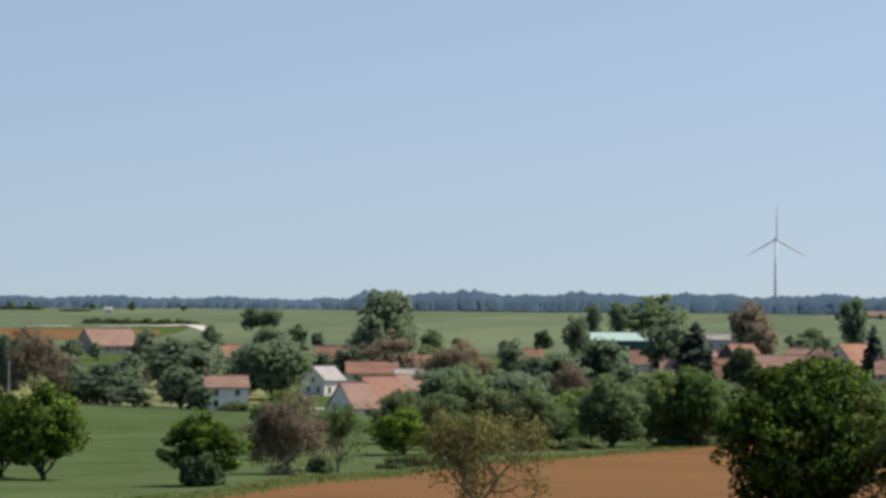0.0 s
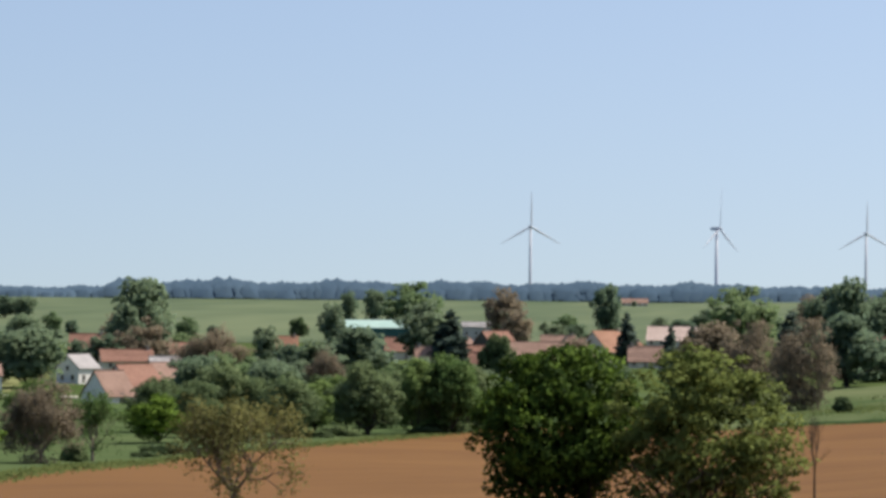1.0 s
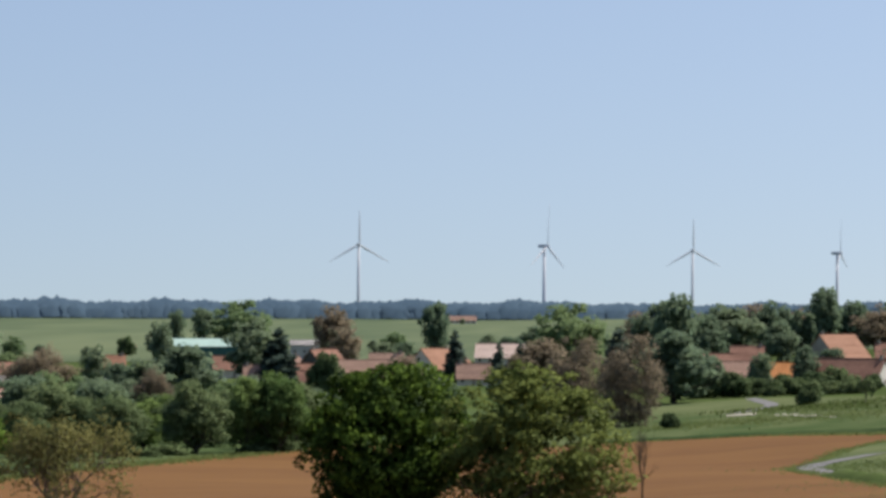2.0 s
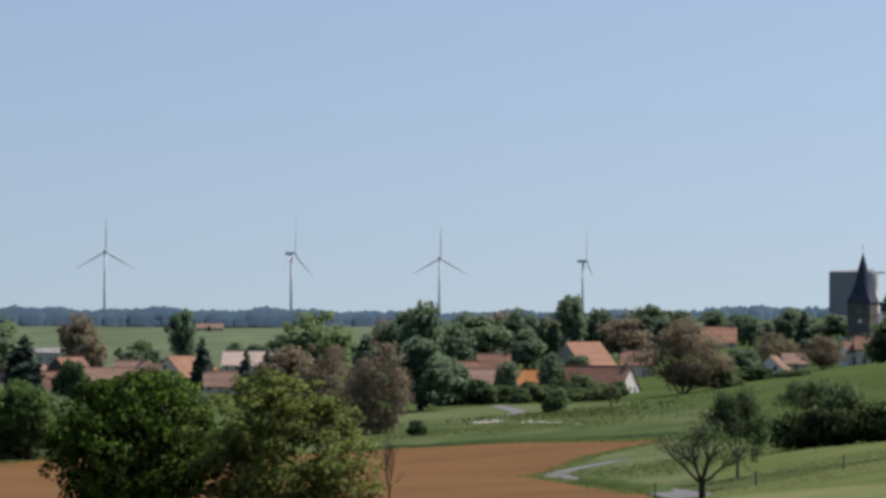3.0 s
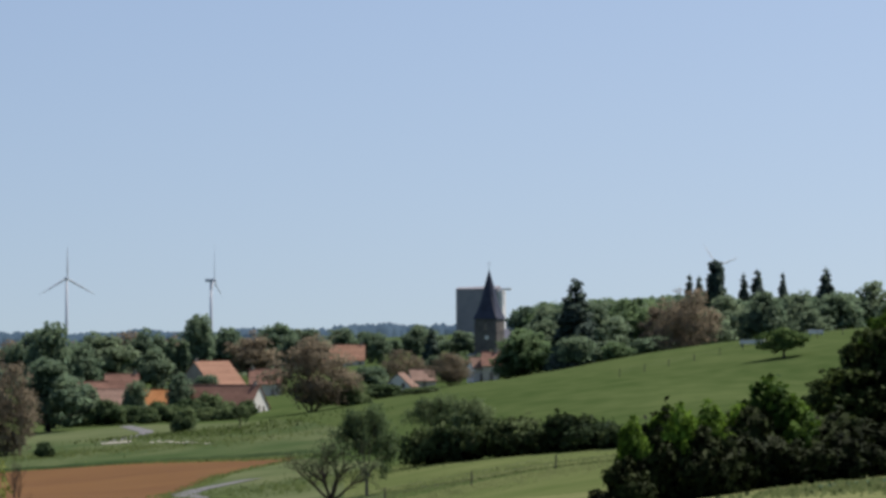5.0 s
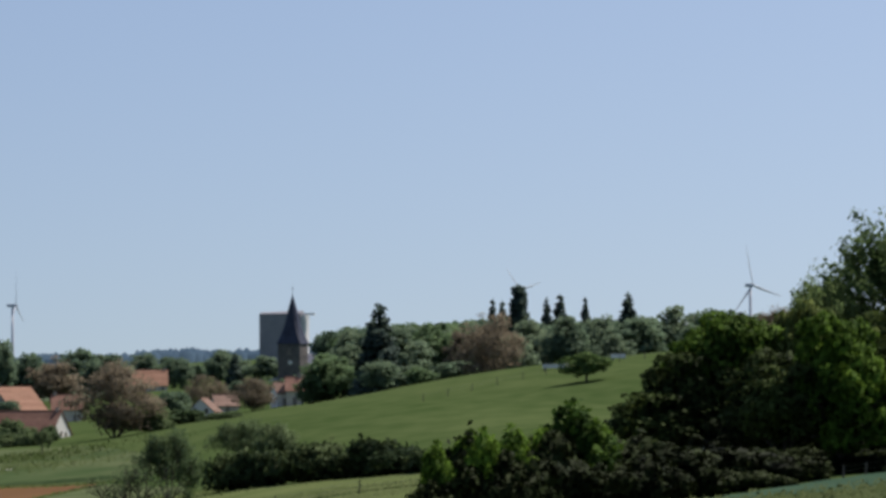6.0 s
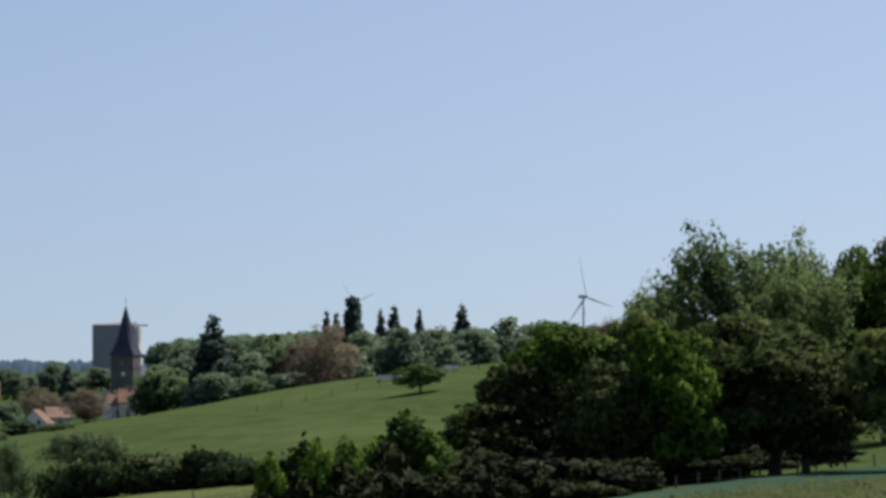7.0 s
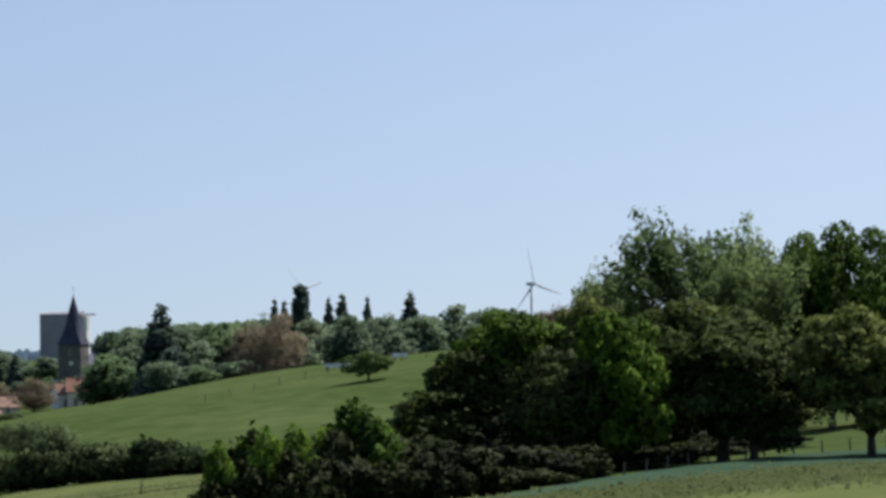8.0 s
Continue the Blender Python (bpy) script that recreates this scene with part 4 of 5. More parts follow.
WEST_GARDENS = [
    ("brown", -19.32, 740, 16.4, 13.9),
    ("muted", -18.11, 720, 9.1, 12.7),
    ("oak", -16.84, 690, 8.4, 9.7),
    ("oak", -16.51, 680, 5.1, 5.9),
    ("oak", -15.3, 770, 13.9, 17.5),
    ("muted", -15.71, 800, 11.6, 11.3),
    ("muted", -16.95, 870, 12.3, 16.0),
    ("muted", -17.42, 930, 14.5, 9.7),
    ("muted", -16.46, 900, 12.3, 12.7),
    ("oak", -15.35, 1050, 13.8, 11.3),
    ("oak", -15.66, 1700, 11.5, 11.4),
    ("oak", -15.33, 1700, 11.6, 11.4),
    ("oak", -19.8, 830, 14.2, 8.9),
    ("oak", -13.31, 1050, 25.6, 19.7),
    ("muted", -13.62, 980, 18.3, 10.2),
    ("brown", -13.28, 880, 14.8, 16.0),
    ("brown", -12.13, 800, 13.9, 16.8),
]
WEST_LANE_TREES = [
    ("oak", -11.22, 720, 8.2, 7.0),
    ("muted", -11.23, 920, 12.7, 8.3),
    ("oak", -10.8, 860, 9.0, 9.0),
    ("muted", -10.07, 1150, 17.0, 8.5),
    ("oak", -9.84, 1500, 17.5, 8.1),
    ("oak", -9.41, 1600, 17.3, 11.3),
    ("bush", -10.69, 1400, 8.0, 7.5),
    ("oak", -19.75, 2300, 2.7, 23.2),
    ("oak", -19.37, 2300, 2.8, 19.3),
    ("oak", -18.65, 2250, 2.0, 21.2),
    ("muted", -10.7, 740, 7.5, 7.5),
    ("lime", -14.93, 640, 5.0, 6.4),
    ("muted", -17.62, 700, 4.9, 9.4),
    ("bush", -15.89, 678, 2.0, 6.8),
    ("bush", -18.4, 740, 6.6, 9.9),
    ("muted", -14.35, 900, 4.3, 7.6),
    ("bush", -10.31, 640, 5.5, 6.4),
    ("bush", -11.47, 680, 4.7, 5.7),
]
plant(MEADOW_TREES, "meadow trees")
plant(NEAR_TREES, "trees beside the field")
plant(VALLEY_TREES, "valley trees")
plant(WEST_TREES, "village trees")
plant(SQUARE_TREES, "village centre trees")
plant(CHURCH_TREES, "trees near the church")
plant(GARDEN_SHRUBS, "garden shrubs")
plant(WOODLAND, "woodland behind the pasture")
plant(WOODLAND_EDGE, "woodland edge")
plant(COPSE, "copse")
plant(FRONT_HEDGE, "front hedge")
plant(BACK_HEDGE, "back hedge")
plant(WEST_GARDENS, "western gardens")
plant(WEST_LANE_TREES, "western lane trees")


def far_wood(rows, says, seed):
    """A wood too far off to count its trees: their trunks and crowns, joined by the kind of leaf."""
    rng = np.random.default_rng(seed)
    bins = {}
    tv, tf = [], []
    for kind, bearing, d, h, w in rows:
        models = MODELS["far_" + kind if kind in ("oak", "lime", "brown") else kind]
        model = models[rng.integers(len(models))]
        v, f, soft, leaf = CROWNS[model]
        mh, mw = TREE_SIZE[model]
        x, y, z = spot(bearing, d, 0.05)
        a = rng.random() * 6.28
        turn = np.array(((math.cos(a), math.sin(a), 0), (-math.sin(a), math.cos(a), 0), (0, 0, 1)))
        bins.setdefault(leaf, []).append((v @ turn * (w / mw, w / mw, h / mh) + (x, y, z), f, soft @ turn))
        tube(tv, tf, (x, y, z - 0.5), (x, y, z + 0.6 * h), 0.03 * h, 0.012 * h, 5)
    words = {"far_oak": "green", "far_lime": "fresh green", "muted": "grey-green", "brown": "copper-brown"}
    for leaf, parts in bins.items():
        vs = np.concatenate([p[0] for p in parts])
        fs = np.concatenate([p[1] + 4 * sum(len(q[1]) for q in parts[:k]) for k, p in enumerate(parts)])
        ob = raw_part("far_wood", vs, fs, LEAF[leaf], normals=np.concatenate([p[2] for p in parts]))
        tagged(ob, words[leaf] + " crowns among the " + says, "woods", kind="stuff")
    tagged(raw_part("far_wood_trunks", tv, tf, BARK), "dark trunks among the " + says, "woods", kind="stuff")


def thicket(count, b0, b1, d0, d1, tops, kinds, group, seed, joined=False):
    """Trees that close the gaps behind the gardens; tops gives the rise of their tips, in metres a kilometre, at both ends."""
    rng = random.Random(seed)
    rows = []
    for i in range(count):
        t = (i + rng.random()) / count
        b, d = b0 + (b1 - b0) * t, rng.uniform(d0, d1)
        tip = EYE + d / 1000 * (tops[0] + (tops[1] - tops[0]) * t + rng.uniform(-tops[2], tops[2]))
        h = tip - land(b, d)
        if h > 4:
            rows.append((rng.choice(kinds), b, d, h, h * rng.uniform(0.75, 1.05)))
    if joined:
        far_wood(rows, group, seed)
    else:
        plant(rows, group)


MIXED = ["muted", "muted", "oak", "brown", "lime", "muted"]
thicket(10, -20.3, -14.9, 760, 900, (-18, -16, 3), MIXED, "trees along the western lane", 6)
thicket(11, -13.3, -10.2, 470, 520, (-28, -25, 3), ["muted", "lime", "muted"], "trees along the stream", 7)
thicket(9, -10.2, -7.6, 495, 540, (-25, -23, 2.5), ["muted", "lime", "muted"], "trees along the stream", 8)
thicket(26, -20.5, -8.0, 1120, 1450, (-11, -9, 4), MIXED, "trees behind the western houses", 1, joined=True)
thicket(16, -8.0, -1.5, 1250, 1500, (-10, -5, 3), MIXED, "trees behind the middle houses", 2)
thicket(26, -2.0, 5.2, 1250, 1600, (1, 3, 2.5), ["muted", "oak", "muted", "brown"], "trees behind the eastern houses", 3, joined=True)
thicket(62, 7.4, 15.5, 900, 1150, (10.6, 14.0, 0.6), ["muted", "oak", "muted", "lime", "brown"], "wood on the hill", 4, joined=True)
thicket(30, 6.8, 9.8, 950, 1200, (10.2, 13.0, 0.5), ["oak", "lime", "muted"], "wood behind the church", 14, joined=True)
thicket(22, 5.0, 9.5, 885, 1040, (-6.0, 1.0, 2.0), ["muted", "oak", "brown", "lime"], "trees below the church", 5)
thicket(26, -10.0, -2.2, 2150, 2420, (-1.7, -2.4, 0.7), ["muted", "lime", "muted", "oak"], "hedgerow trees on the far slope", 11, joined=True)
thicket(8, -20.8, -16.5, 2250, 2430, (-0.6, -0.6, 0.8), ["muted", "oak"], "far hedgerow trees", 12, joined=True)
plant([("bush", -18.4 + 0.11 * i, 1840 + 6 * math.sin(i), 2.6 + 0.8 * math.sin(i * 2.3), 6.5) for i in range(17)], "hedge along the far track")
thicket(10, -7.7, -3.3, 830, 940, (-20.5, -20.5, 1.5), ["muted", "oak", "brown", "lime"], "trees before the middle houses", 9)
thicket(9, -12.6, -10.95, 600, 860, (-21, -18, 2.5), ["muted", "oak", "lime", "brown", "muted"], "trees behind the stream", 15)
thicket(12, -10.1, -7.4, 620, 880, (-21.5, -20.5, 2), ["muted", "oak", "lime", "muted"], "trees behind the stream", 16)
thicket(10, -8.0, -3.2, 700, 860, (-22.5, -21, 1.5), ["muted", "oak", "brown", "lime"], "garden trees below the middle houses", 17)
thicket(8, -14.6, -12.0, 880, 980, (-15, -14, 2), MIXED, "garden trees among the western houses", 10)
# More near-black shrubs standing in for the shade under the copse trees.
under_rng = random.Random(8)
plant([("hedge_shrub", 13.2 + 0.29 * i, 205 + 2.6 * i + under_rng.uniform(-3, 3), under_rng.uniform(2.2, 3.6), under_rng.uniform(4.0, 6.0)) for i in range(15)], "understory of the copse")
for models_ in MODELS.values():
    for m_ in models_:
        if m_ not in USED:
            for o_ in list(m_.children) + [m_]:
                bpy.data.objects.remove(o_)


# ---- houses ----
def facing(bearing, d, turn=0.0, sink=0.0):
    """A pose on the ground, its x axis across the line of sight, turned by some degrees."""
    x, y, z = spot(bearing, d, sink)
    return pose(x, y, z, 0, 0, -bearing + turn)


def window(parent, x, y, z, w, h, side, along="x"):
    """A framed window with a sill, set 6 cm proud on a wall; side is the way it faces."""
    bm = bmesh.new()
    t = 0.09
    for x0, x1, z0, z1 in ((-w / 2, w / 2, h - t, h), (-w / 2, w / 2, 0, t), (-w / 2, -w / 2 + t, t, h - t), (w / 2 - t, w / 2, t, h - t), (-t / 2, t / 2, t, h - t)):
        box(bm, x0, x1, -0.06, 0.06, z0, z1)
    turn = {("x", -1): 0, ("x", 1): 180, ("y", 1): 90, ("y", -1): -90}[(along, side)]
    m = pose(x, y, z, 0, 0, turn)
    f = part("window", bm, WOODWORK, parent)
    f.matrix_local = m
    bm = bmesh.new()
    box(bm, -w / 2 + t, w / 2 - t, -0.02, 0.02, t, h - t)
    part("pane", bm, GLASS, f)
    bm = bmesh.new()
    box(bm, -w / 2 - 0.1, w / 2 + 0.1, -0.18, 0.05, -0.1, -0.01)
    part("sill", bm, WALL["stone"], f)


def house(bearing, d, length, height, turn, roof, wall, deep=None, chimney=True, label="", doors=True, rise=None, seed=0):
    """A gabled village house: its ridge runs along x."""
    rng = random.Random(seed)
    root = new("house")
    deep = deep or min(15.0, max(7.0, length * 1.0))
    hw, hd = length / 2, deep / 2
    rise = rise or min(height * 0.68, hd * 0.9)
    eave = height - rise
    vs = [(-hw, -hd, -1.5), (hw, -hd, -1.5), (hw, hd, -1.5), (-hw, hd, -1.5), (-hw, -hd, eave), (hw, -hd, eave), (hw, hd, eave), (-hw, hd, eave), (-hw, 0, height - 0.1), (hw, 0, height - 0.1)]
    fs = [(0, 1, 5, 4), (2, 3, 7, 6), (1, 2, 6, 9, 5), (3, 0, 4, 8, 7), (4, 5, 9, 8), (6, 7, 8, 9), (3, 2, 1, 0)]
    raw_part("wall_shell", vs, fs, WALL[wall], root)
    over, thick = 0.45, 0.22
    for s in (-1, 1):
        k = rise / hd
        y1, z1 = s * (hd + over), eave - over * k + 0.05
        a = [(-hw - 0.3, 0, height), (hw + 0.3, 0, height), (hw + 0.3, y1, z1), (-hw - 0.3, y1, z1)]
        rows = max(6, int(math.hypot(hd + over, rise) / 0.55))
        rv, rf = [], []
        # overlapping courses of tiles
        for i in range(rows):
            for t, up in ((i / rows, thick * 0.7), ((i + 1) / rows, thick)):
                for xx in (-hw - 0.3, hw + 0.3):
                    wob = 0.04 * math.sin(xx * 1.7 + i)
                    rv.append((xx, y1 * t, height + (z1 - height) * t + up + wob))
            b = 4 * i
            rf.append((b, b + 1, b + 3, b + 2))
            if i:
                rf.append((b - 2, b - 1, b + 1, b))
        n = len(rv)
        rv += [(x, y, z) for x, y, z in a]
        rf += [(n, n + 1, n + 2, n + 3), (0, 1, n + 1, n), (n - 2, n - 1, n + 2, n + 3)]
        rf += [(0, n - 2, n + 3, n), (1, n - 1, n + 2, n + 1)]
        raw_part("roof_slope", rv, rf, ROOF[roof], root)
    bm = bmesh.new()
    box(bm, -hw - 0.3, hw + 0.3, -0.18, 0.18, height + 0.12, height + 0.32, 0.05)
    part("ridge", bm, ROOF[roof], root)
    if chimney:
        bm = bmesh.new()
        cx = (hw - 1.0) * (1 if rng.random() < 0.5 else -1)
        box(bm, cx - 0.4, cx + 0.4, -0.35, 0.35, height - 0.6, height + 1.1, 0.03)
        box(bm, cx - 0.48, cx + 0.48, -0.43, 0.43, height + 0.95, height + 1.1)
        part("chimney", bm, WALL["stone"], root)
    n = max(1, int(length / 3.4))
    for i in range(n):
        x = -hw + (i + 0.5) * length / n
        if doors and i == n // 2:
            bm = bmesh.new()
            box(bm, x - 0.5, x + 0.5, -hd - 0.06, -hd + 0.04, -0.1, 2.05)
            part("door", bm, WOODWORK, root)
        else:
            window(root, x, -hd - 0.02, 0.9, 1.0, 1.3, -1)
        if eave > 4.6:
            window(root, x, -hd - 0.02, 3.2, 0.9, 1.1, -1)
    for s in (-1, 1):
        for y in (-hd * 0.45, hd * 0.45):
            window(root, s * (hw + 0.02), y, 1.0, 0.9, 1.2, s, "y")
        if height > 6.2:
            window(root, s * (hw + 0.02), 0, eave * 0.86, 0.8, 1.0, s, "y")
    root.matrix_basis = facing(bearing, d, turn)
    return tagged(root, label, "house")


# roof, walls, bearing, distance, length, height, turn
HOUSES_WEST = [
    ("pale", "white", -16.09, 692, 8.8, 7, 5, 8.0, 2.2),
    ("pale", "stone", -18.09, 1282, 17.2, 9, 30),
    ("orange", "cream", -15.97, 1096, 8.1, 7, 10),
    ("red", "grey", -14.26, 950, 9.6, 10.0, -5, 9.0, 4.0),
    ("red", "cream", -13.61, 858, 13.0, 7.5, 6, 9.0, 2.8),
    ("pale", "white", -13.90, 668, 5.4, 6.2, 34, 9.5, 4.6),
    ("red", "grey", -13.48, 722, 7.2, 6.2, 34, 11.0, 4.3),
    ("pale", "white", -12.98, 742, 5.6, 6.4, 34, 10.0, 4.0),
    ("grey", "cream", -12.89, 806, 9.0, 7, 5, 9.0, 3.0),
    ("grey", "white", -14.42, 818, 5.0, 6.9, 50, 7.0, 3.0),
    ("red", "cream", -12.7, 948, 7.6, 7.5, 20),
    ("orange", "cream", -10.92, 1064, 7.9, 7.5, 0),
    ("red", "white", -10.48, 745, 9.6, 5.9, 4, 8.0, 2.6),
]
HOUSES_FAR = [
    ("pale", "cream", -4.99, 2240, 18.0, 5.2, 4, 9.0, 2.8),
    ("grey", "white", -18.08, 2200, 5.0, 4.0, 0, 6.0, 1.6),
    ("grey", "grey", -7.67, 1350, 11.5, 8.0, 0, 8.0, 1.8),
]
HOUSES_MIDDLE = [
    ("pale", "cream", -8.38, 980, 10.9, 6.5, 0),
    ("red", "cream", -7.74, 990, 11.6, 6.5, 4),
    ("red", "dark", -7.35, 1066, 8.0, 9.8, 42, 15.0, 7.0),
    ("pale", "stone", -6.65, 1042, 19.2, 7, 5),
    ("orange", "cream", -5.45, 1092, 9.0, 9.6, 42, 15.0, 6.4),
    ("pale", "cream", -4.79, 1024, 10.3, 6.5, 0),
    ("pink", "cream", -4.17, 1294, 26.1, 7.5, -4),
    ("pale", "white", -6.28, 1144, 11.5, 7, 0),
    ("pale", "cream", -8.06, 1086, 10.9, 7, 30),
    ("red", "stone", -7.44, 914, 8.6, 6.5, -20),
    ("pale", "cream", -5.9, 1092, 11.0, 7, 10),
    ("orange", "cream", -5.02, 1052, 5.2, 6.9, 40, 9.0, 4.2),
    ("red", "cream", -8.98, 1082, 9.1, 7, 0),
]
HOUSES_EAST = [
    ("red", "cream", -0.68, 1000, 10.4, 7.5, 5),
    ("red", "stone", -0.15, 1040, 10.1, 8.5, 0),
    ("pale", "cream", -0.36, 918, 17.0, 6.5, 3),
    ("bright", "stone", 0.41, 894, 8.1, 6, 0, 9.0, 4.3),
    ("red", "white", 1.46, 838, 20.6, 7.3, -27, 11.0, 5.6),
    ("orange", "stone", 1.36, 1096, 11.0, 10.3, 38, 18.0, 7.6),
    ("red", "cream", 2.27, 1024, 9.3, 8, 0),
    ("orange", "cream", 3.5, 1392, 22.4, 9, 0),
    ("pale", "white", 4.58, 860, 2.6, 4.6, 70),
    ("pale", "cream", 4.92, 890, 6.0, 4.3, 15, 7.0, 2.6),
    ("pale", "white", 5.90, 862, 4.2, 6.0, 20, 5.0, 2.4),
    ("red", "cream", 6.12, 860, 4.3, 7, 0),
]
ROOF_WORDS = {"bright": "vivid new orange roof", "red": "brown-red tiled roof", "orange": "bright orange tiled roof", "pale": "faded pink tiled roof", "pink": "long pale sheet roof", "grey": "grey sheet roof"}
WALL_WORDS = {"white": "white rendered walls", "cream": "cream rendered walls", "stone": "rough stone walls", "grey": "grey rendered walls", "dark": "dark boarded walls"}
for group_, rows_ in (("western village houses", HOUSES_WEST), ("middle village houses", HOUSES_MIDDLE), ("eastern village houses", HOUSES_EAST), ("outlying farm buildings", HOUSES_FAR)):
    for i_, (roof_, wall_, b_, d_, l_, h_, turn_, *more_) in enumerate(rows_):
        long_ = l_ / max(0.5, math.cos(radians(turn_)))
        ob_ = house(b_, d_, max(long_, 4.5), h_, turn_, roof_, wall_, deep=more_[0] if more_ else None, rise=more_[1] if more_ else None, chimney=h_ > 6.2 and roof_ not in ("pink", "grey"), seed=i_,
                    label="village house with " + ROOF_WORDS[roof_] + " and " + WALL_WORDS[wall_])
        tagged(ob_, group=group_)


def green_barn():
    root = tagged(new("barn"), "long metal barn with pale green roof and dark teal walls", "barn")
    hw, hd, eave, top = 11.5, 9, 8.6, 11.2
    vs = [(-hw, -hd, -1), (hw, -hd, -1), (hw, hd, -1), (-hw, hd, -1), (-hw, -hd, eave), (hw, -hd, eave), (hw, hd, eave), (-hw, hd, eave), (-hw, 0, top - 0.1), (hw, 0, top - 0.1)]
    raw_part("wall_shell", vs, [(0, 1, 5, 4), (2, 3, 7, 6), (1, 2, 6, 9, 5), (3, 0, 4, 8, 7), (4, 5, 9, 8), (6, 7, 8, 9)], TEAL, root)
    for s in (-1, 1):
        rv, rf = [], []
        n = 46
        for i in range(n + 1):
            x, up = -hw - 0.4 + (2 * hw + 0.8) * i / n, 0.05 * (i % 2)
            rv += [(x, 0, top + up), (x, s * (hd + 0.5), eave - 0.1 + up)]
        for i in range(n):
            rf.append((2 * i, 2 * i + 2, 2 * i + 3, 2 * i + 1))
        raw_part("roof_sheet", rv, rf, TEALROOF, root)
    bm = bmesh.new()
    box(bm, -2.2, 2.2, -hd - 0.1, -hd + 0.05, -0.5, 4.2)
    part("sliding_door", bm, TEAL, root, "dark teal sliding door")
    root.matrix_basis = facing(-9.45, 1180, 14)


green_barn()


# ---- the church and the silo behind it ----
def church():
    root = tagged(new("church"), "dark stone church tower with a slate spire", "church")
    s, h, top = 4.15, 14.2, 31.6
    bm = bmesh.new()
    box(bm, -s, s, -s, s, -3, h, 0.08)
    part("tower", bm, TOWERSTONE, root)
    bm = bmesh.new()
    for z in (5.2, 9.4, h - 0.25):
        box(bm, -s - 0.12, s + 0.12, -s - 0.12, s + 0.12, z, z + 0.22)
        part("string_course", bm, TOWERSTONE, root)
        bm = bmesh.new()
    bm.free()
    vs, fs = [], []
    rings = 26
    for i in range(rings + 1):
        t = i / rings
        r = (s + 0.35) * ((1 - t) ** 1.0) * (1 - 0.16 * math.sin(math.pi * min(1, t * 1.1)) * (1 - t)) + 0.06
        cut = min(1.0, t * 2.2) * 0.41
        z = h + (top - h) * t - 0.05
        for k in range(4):
            e = r * cut
            if k == 0:
                pts = [(r, r - e), (r - e, r)]
            elif k == 1:
                pts = [(-r + e, r), (-r, r - e)]
            elif k == 2:
                pts = [(-r, -r + e), (-r + e, -r)]
            else:
                pts = [(r - e, -r), (r, -r + e)]
            vs += [(x, y, z + 0.05 * (i % 2)) for x, y in pts]
    for i in range(rings):
        for k in range(8):
            j = (k + 1) % 8
            fs.append((8 * i + k, 8 * i + j, 8 * i + 8 + j, 8 * i + 8 + k))
    raw_part("spire", vs, fs, SLATE, root, "blue-black slate spire")
    vs, fs = [], []
    tube(vs, fs, (0, 0, top - 0.3), (0, 0, top + 3.2), 0.09, 0.05, 6)
    tube(vs, fs, (-0.7, 0, top + 2.1), (0.7, 0, top + 2.1), 0.06, 0.06, 6)
    raw_part("cross", vs, fs, METAL, root)
    for x, y, turn in ((0, -s, 0), (s, 0, 90), (-s, 0, -90)):
        bm = bmesh.new()
        for k in range(6):
            box(bm, -0.65, 0.65, -0.12, 0.1, 10.2 + 0.42 * k, 10.45 + 0.42 * k)
        f = part("louvre", bm, WOODWORK, root)
        f.matrix_local = pose(x, y, 0, 0, 0, turn)
    bm = bmesh.new()
    bmesh.ops.create_cone(bm, cap_ends=True, segments=20, radius1=0.75, radius2=0.75, depth=0.16, matrix=pose(0.5, -s - 0.04, 7.6, 90))
    part("clock_face", bm, WALL["white"], root, "pale round clock face")
    bm = bmesh.new()
    box(bm, -0.04, 0.04, -s - 0.16, -s - 0.12, 7.6, 8.15)
    part("clock_hand", bm, METAL, root)
    # nave behind the tower
    hw, eave, ridge = 4.6, 6.5, 10.5
    vs = [(-hw, s, -2), (hw, s, -2), (hw, s + 18, -2), (-hw, s + 18, -2), (-hw, s, eave), (hw, s, eave), (hw, s + 18, eave), (-hw, s + 18, eave), (0, s, ridge), (0, s + 18, ridge)]
    raw_part("nave", vs, [(0, 1, 5, 8, 4), (2, 3, 7, 9, 6), (1, 2, 6, 5), (3, 0, 4, 7), (5, 6, 9, 8), (7, 4, 8, 9)], TOWERSTONE, root)
    for k in (-1, 1):
        raw_part("nave_roof", [(0, s, ridge + 0.2), (0, s + 18.3, ridge + 0.2), (k * (hw + 0.5), s + 18.3, eave), (k * (hw + 0.5), s, eave), (0, s, ridge), (0, s + 18.3, ridge), (k * (hw + 0.5), s + 18.3, eave - 0.2), (k * (hw + 0.5), s, eave - 0.2)],
                 [(0, 1, 2, 3), (4, 5, 6, 7), (0, 1, 5, 4), (2, 3, 7, 6), (0, 3, 7, 4), (1, 2, 6, 5)], SLATE, root)
    root.matrix_basis = facing(6.09, 1190, -20)


church()


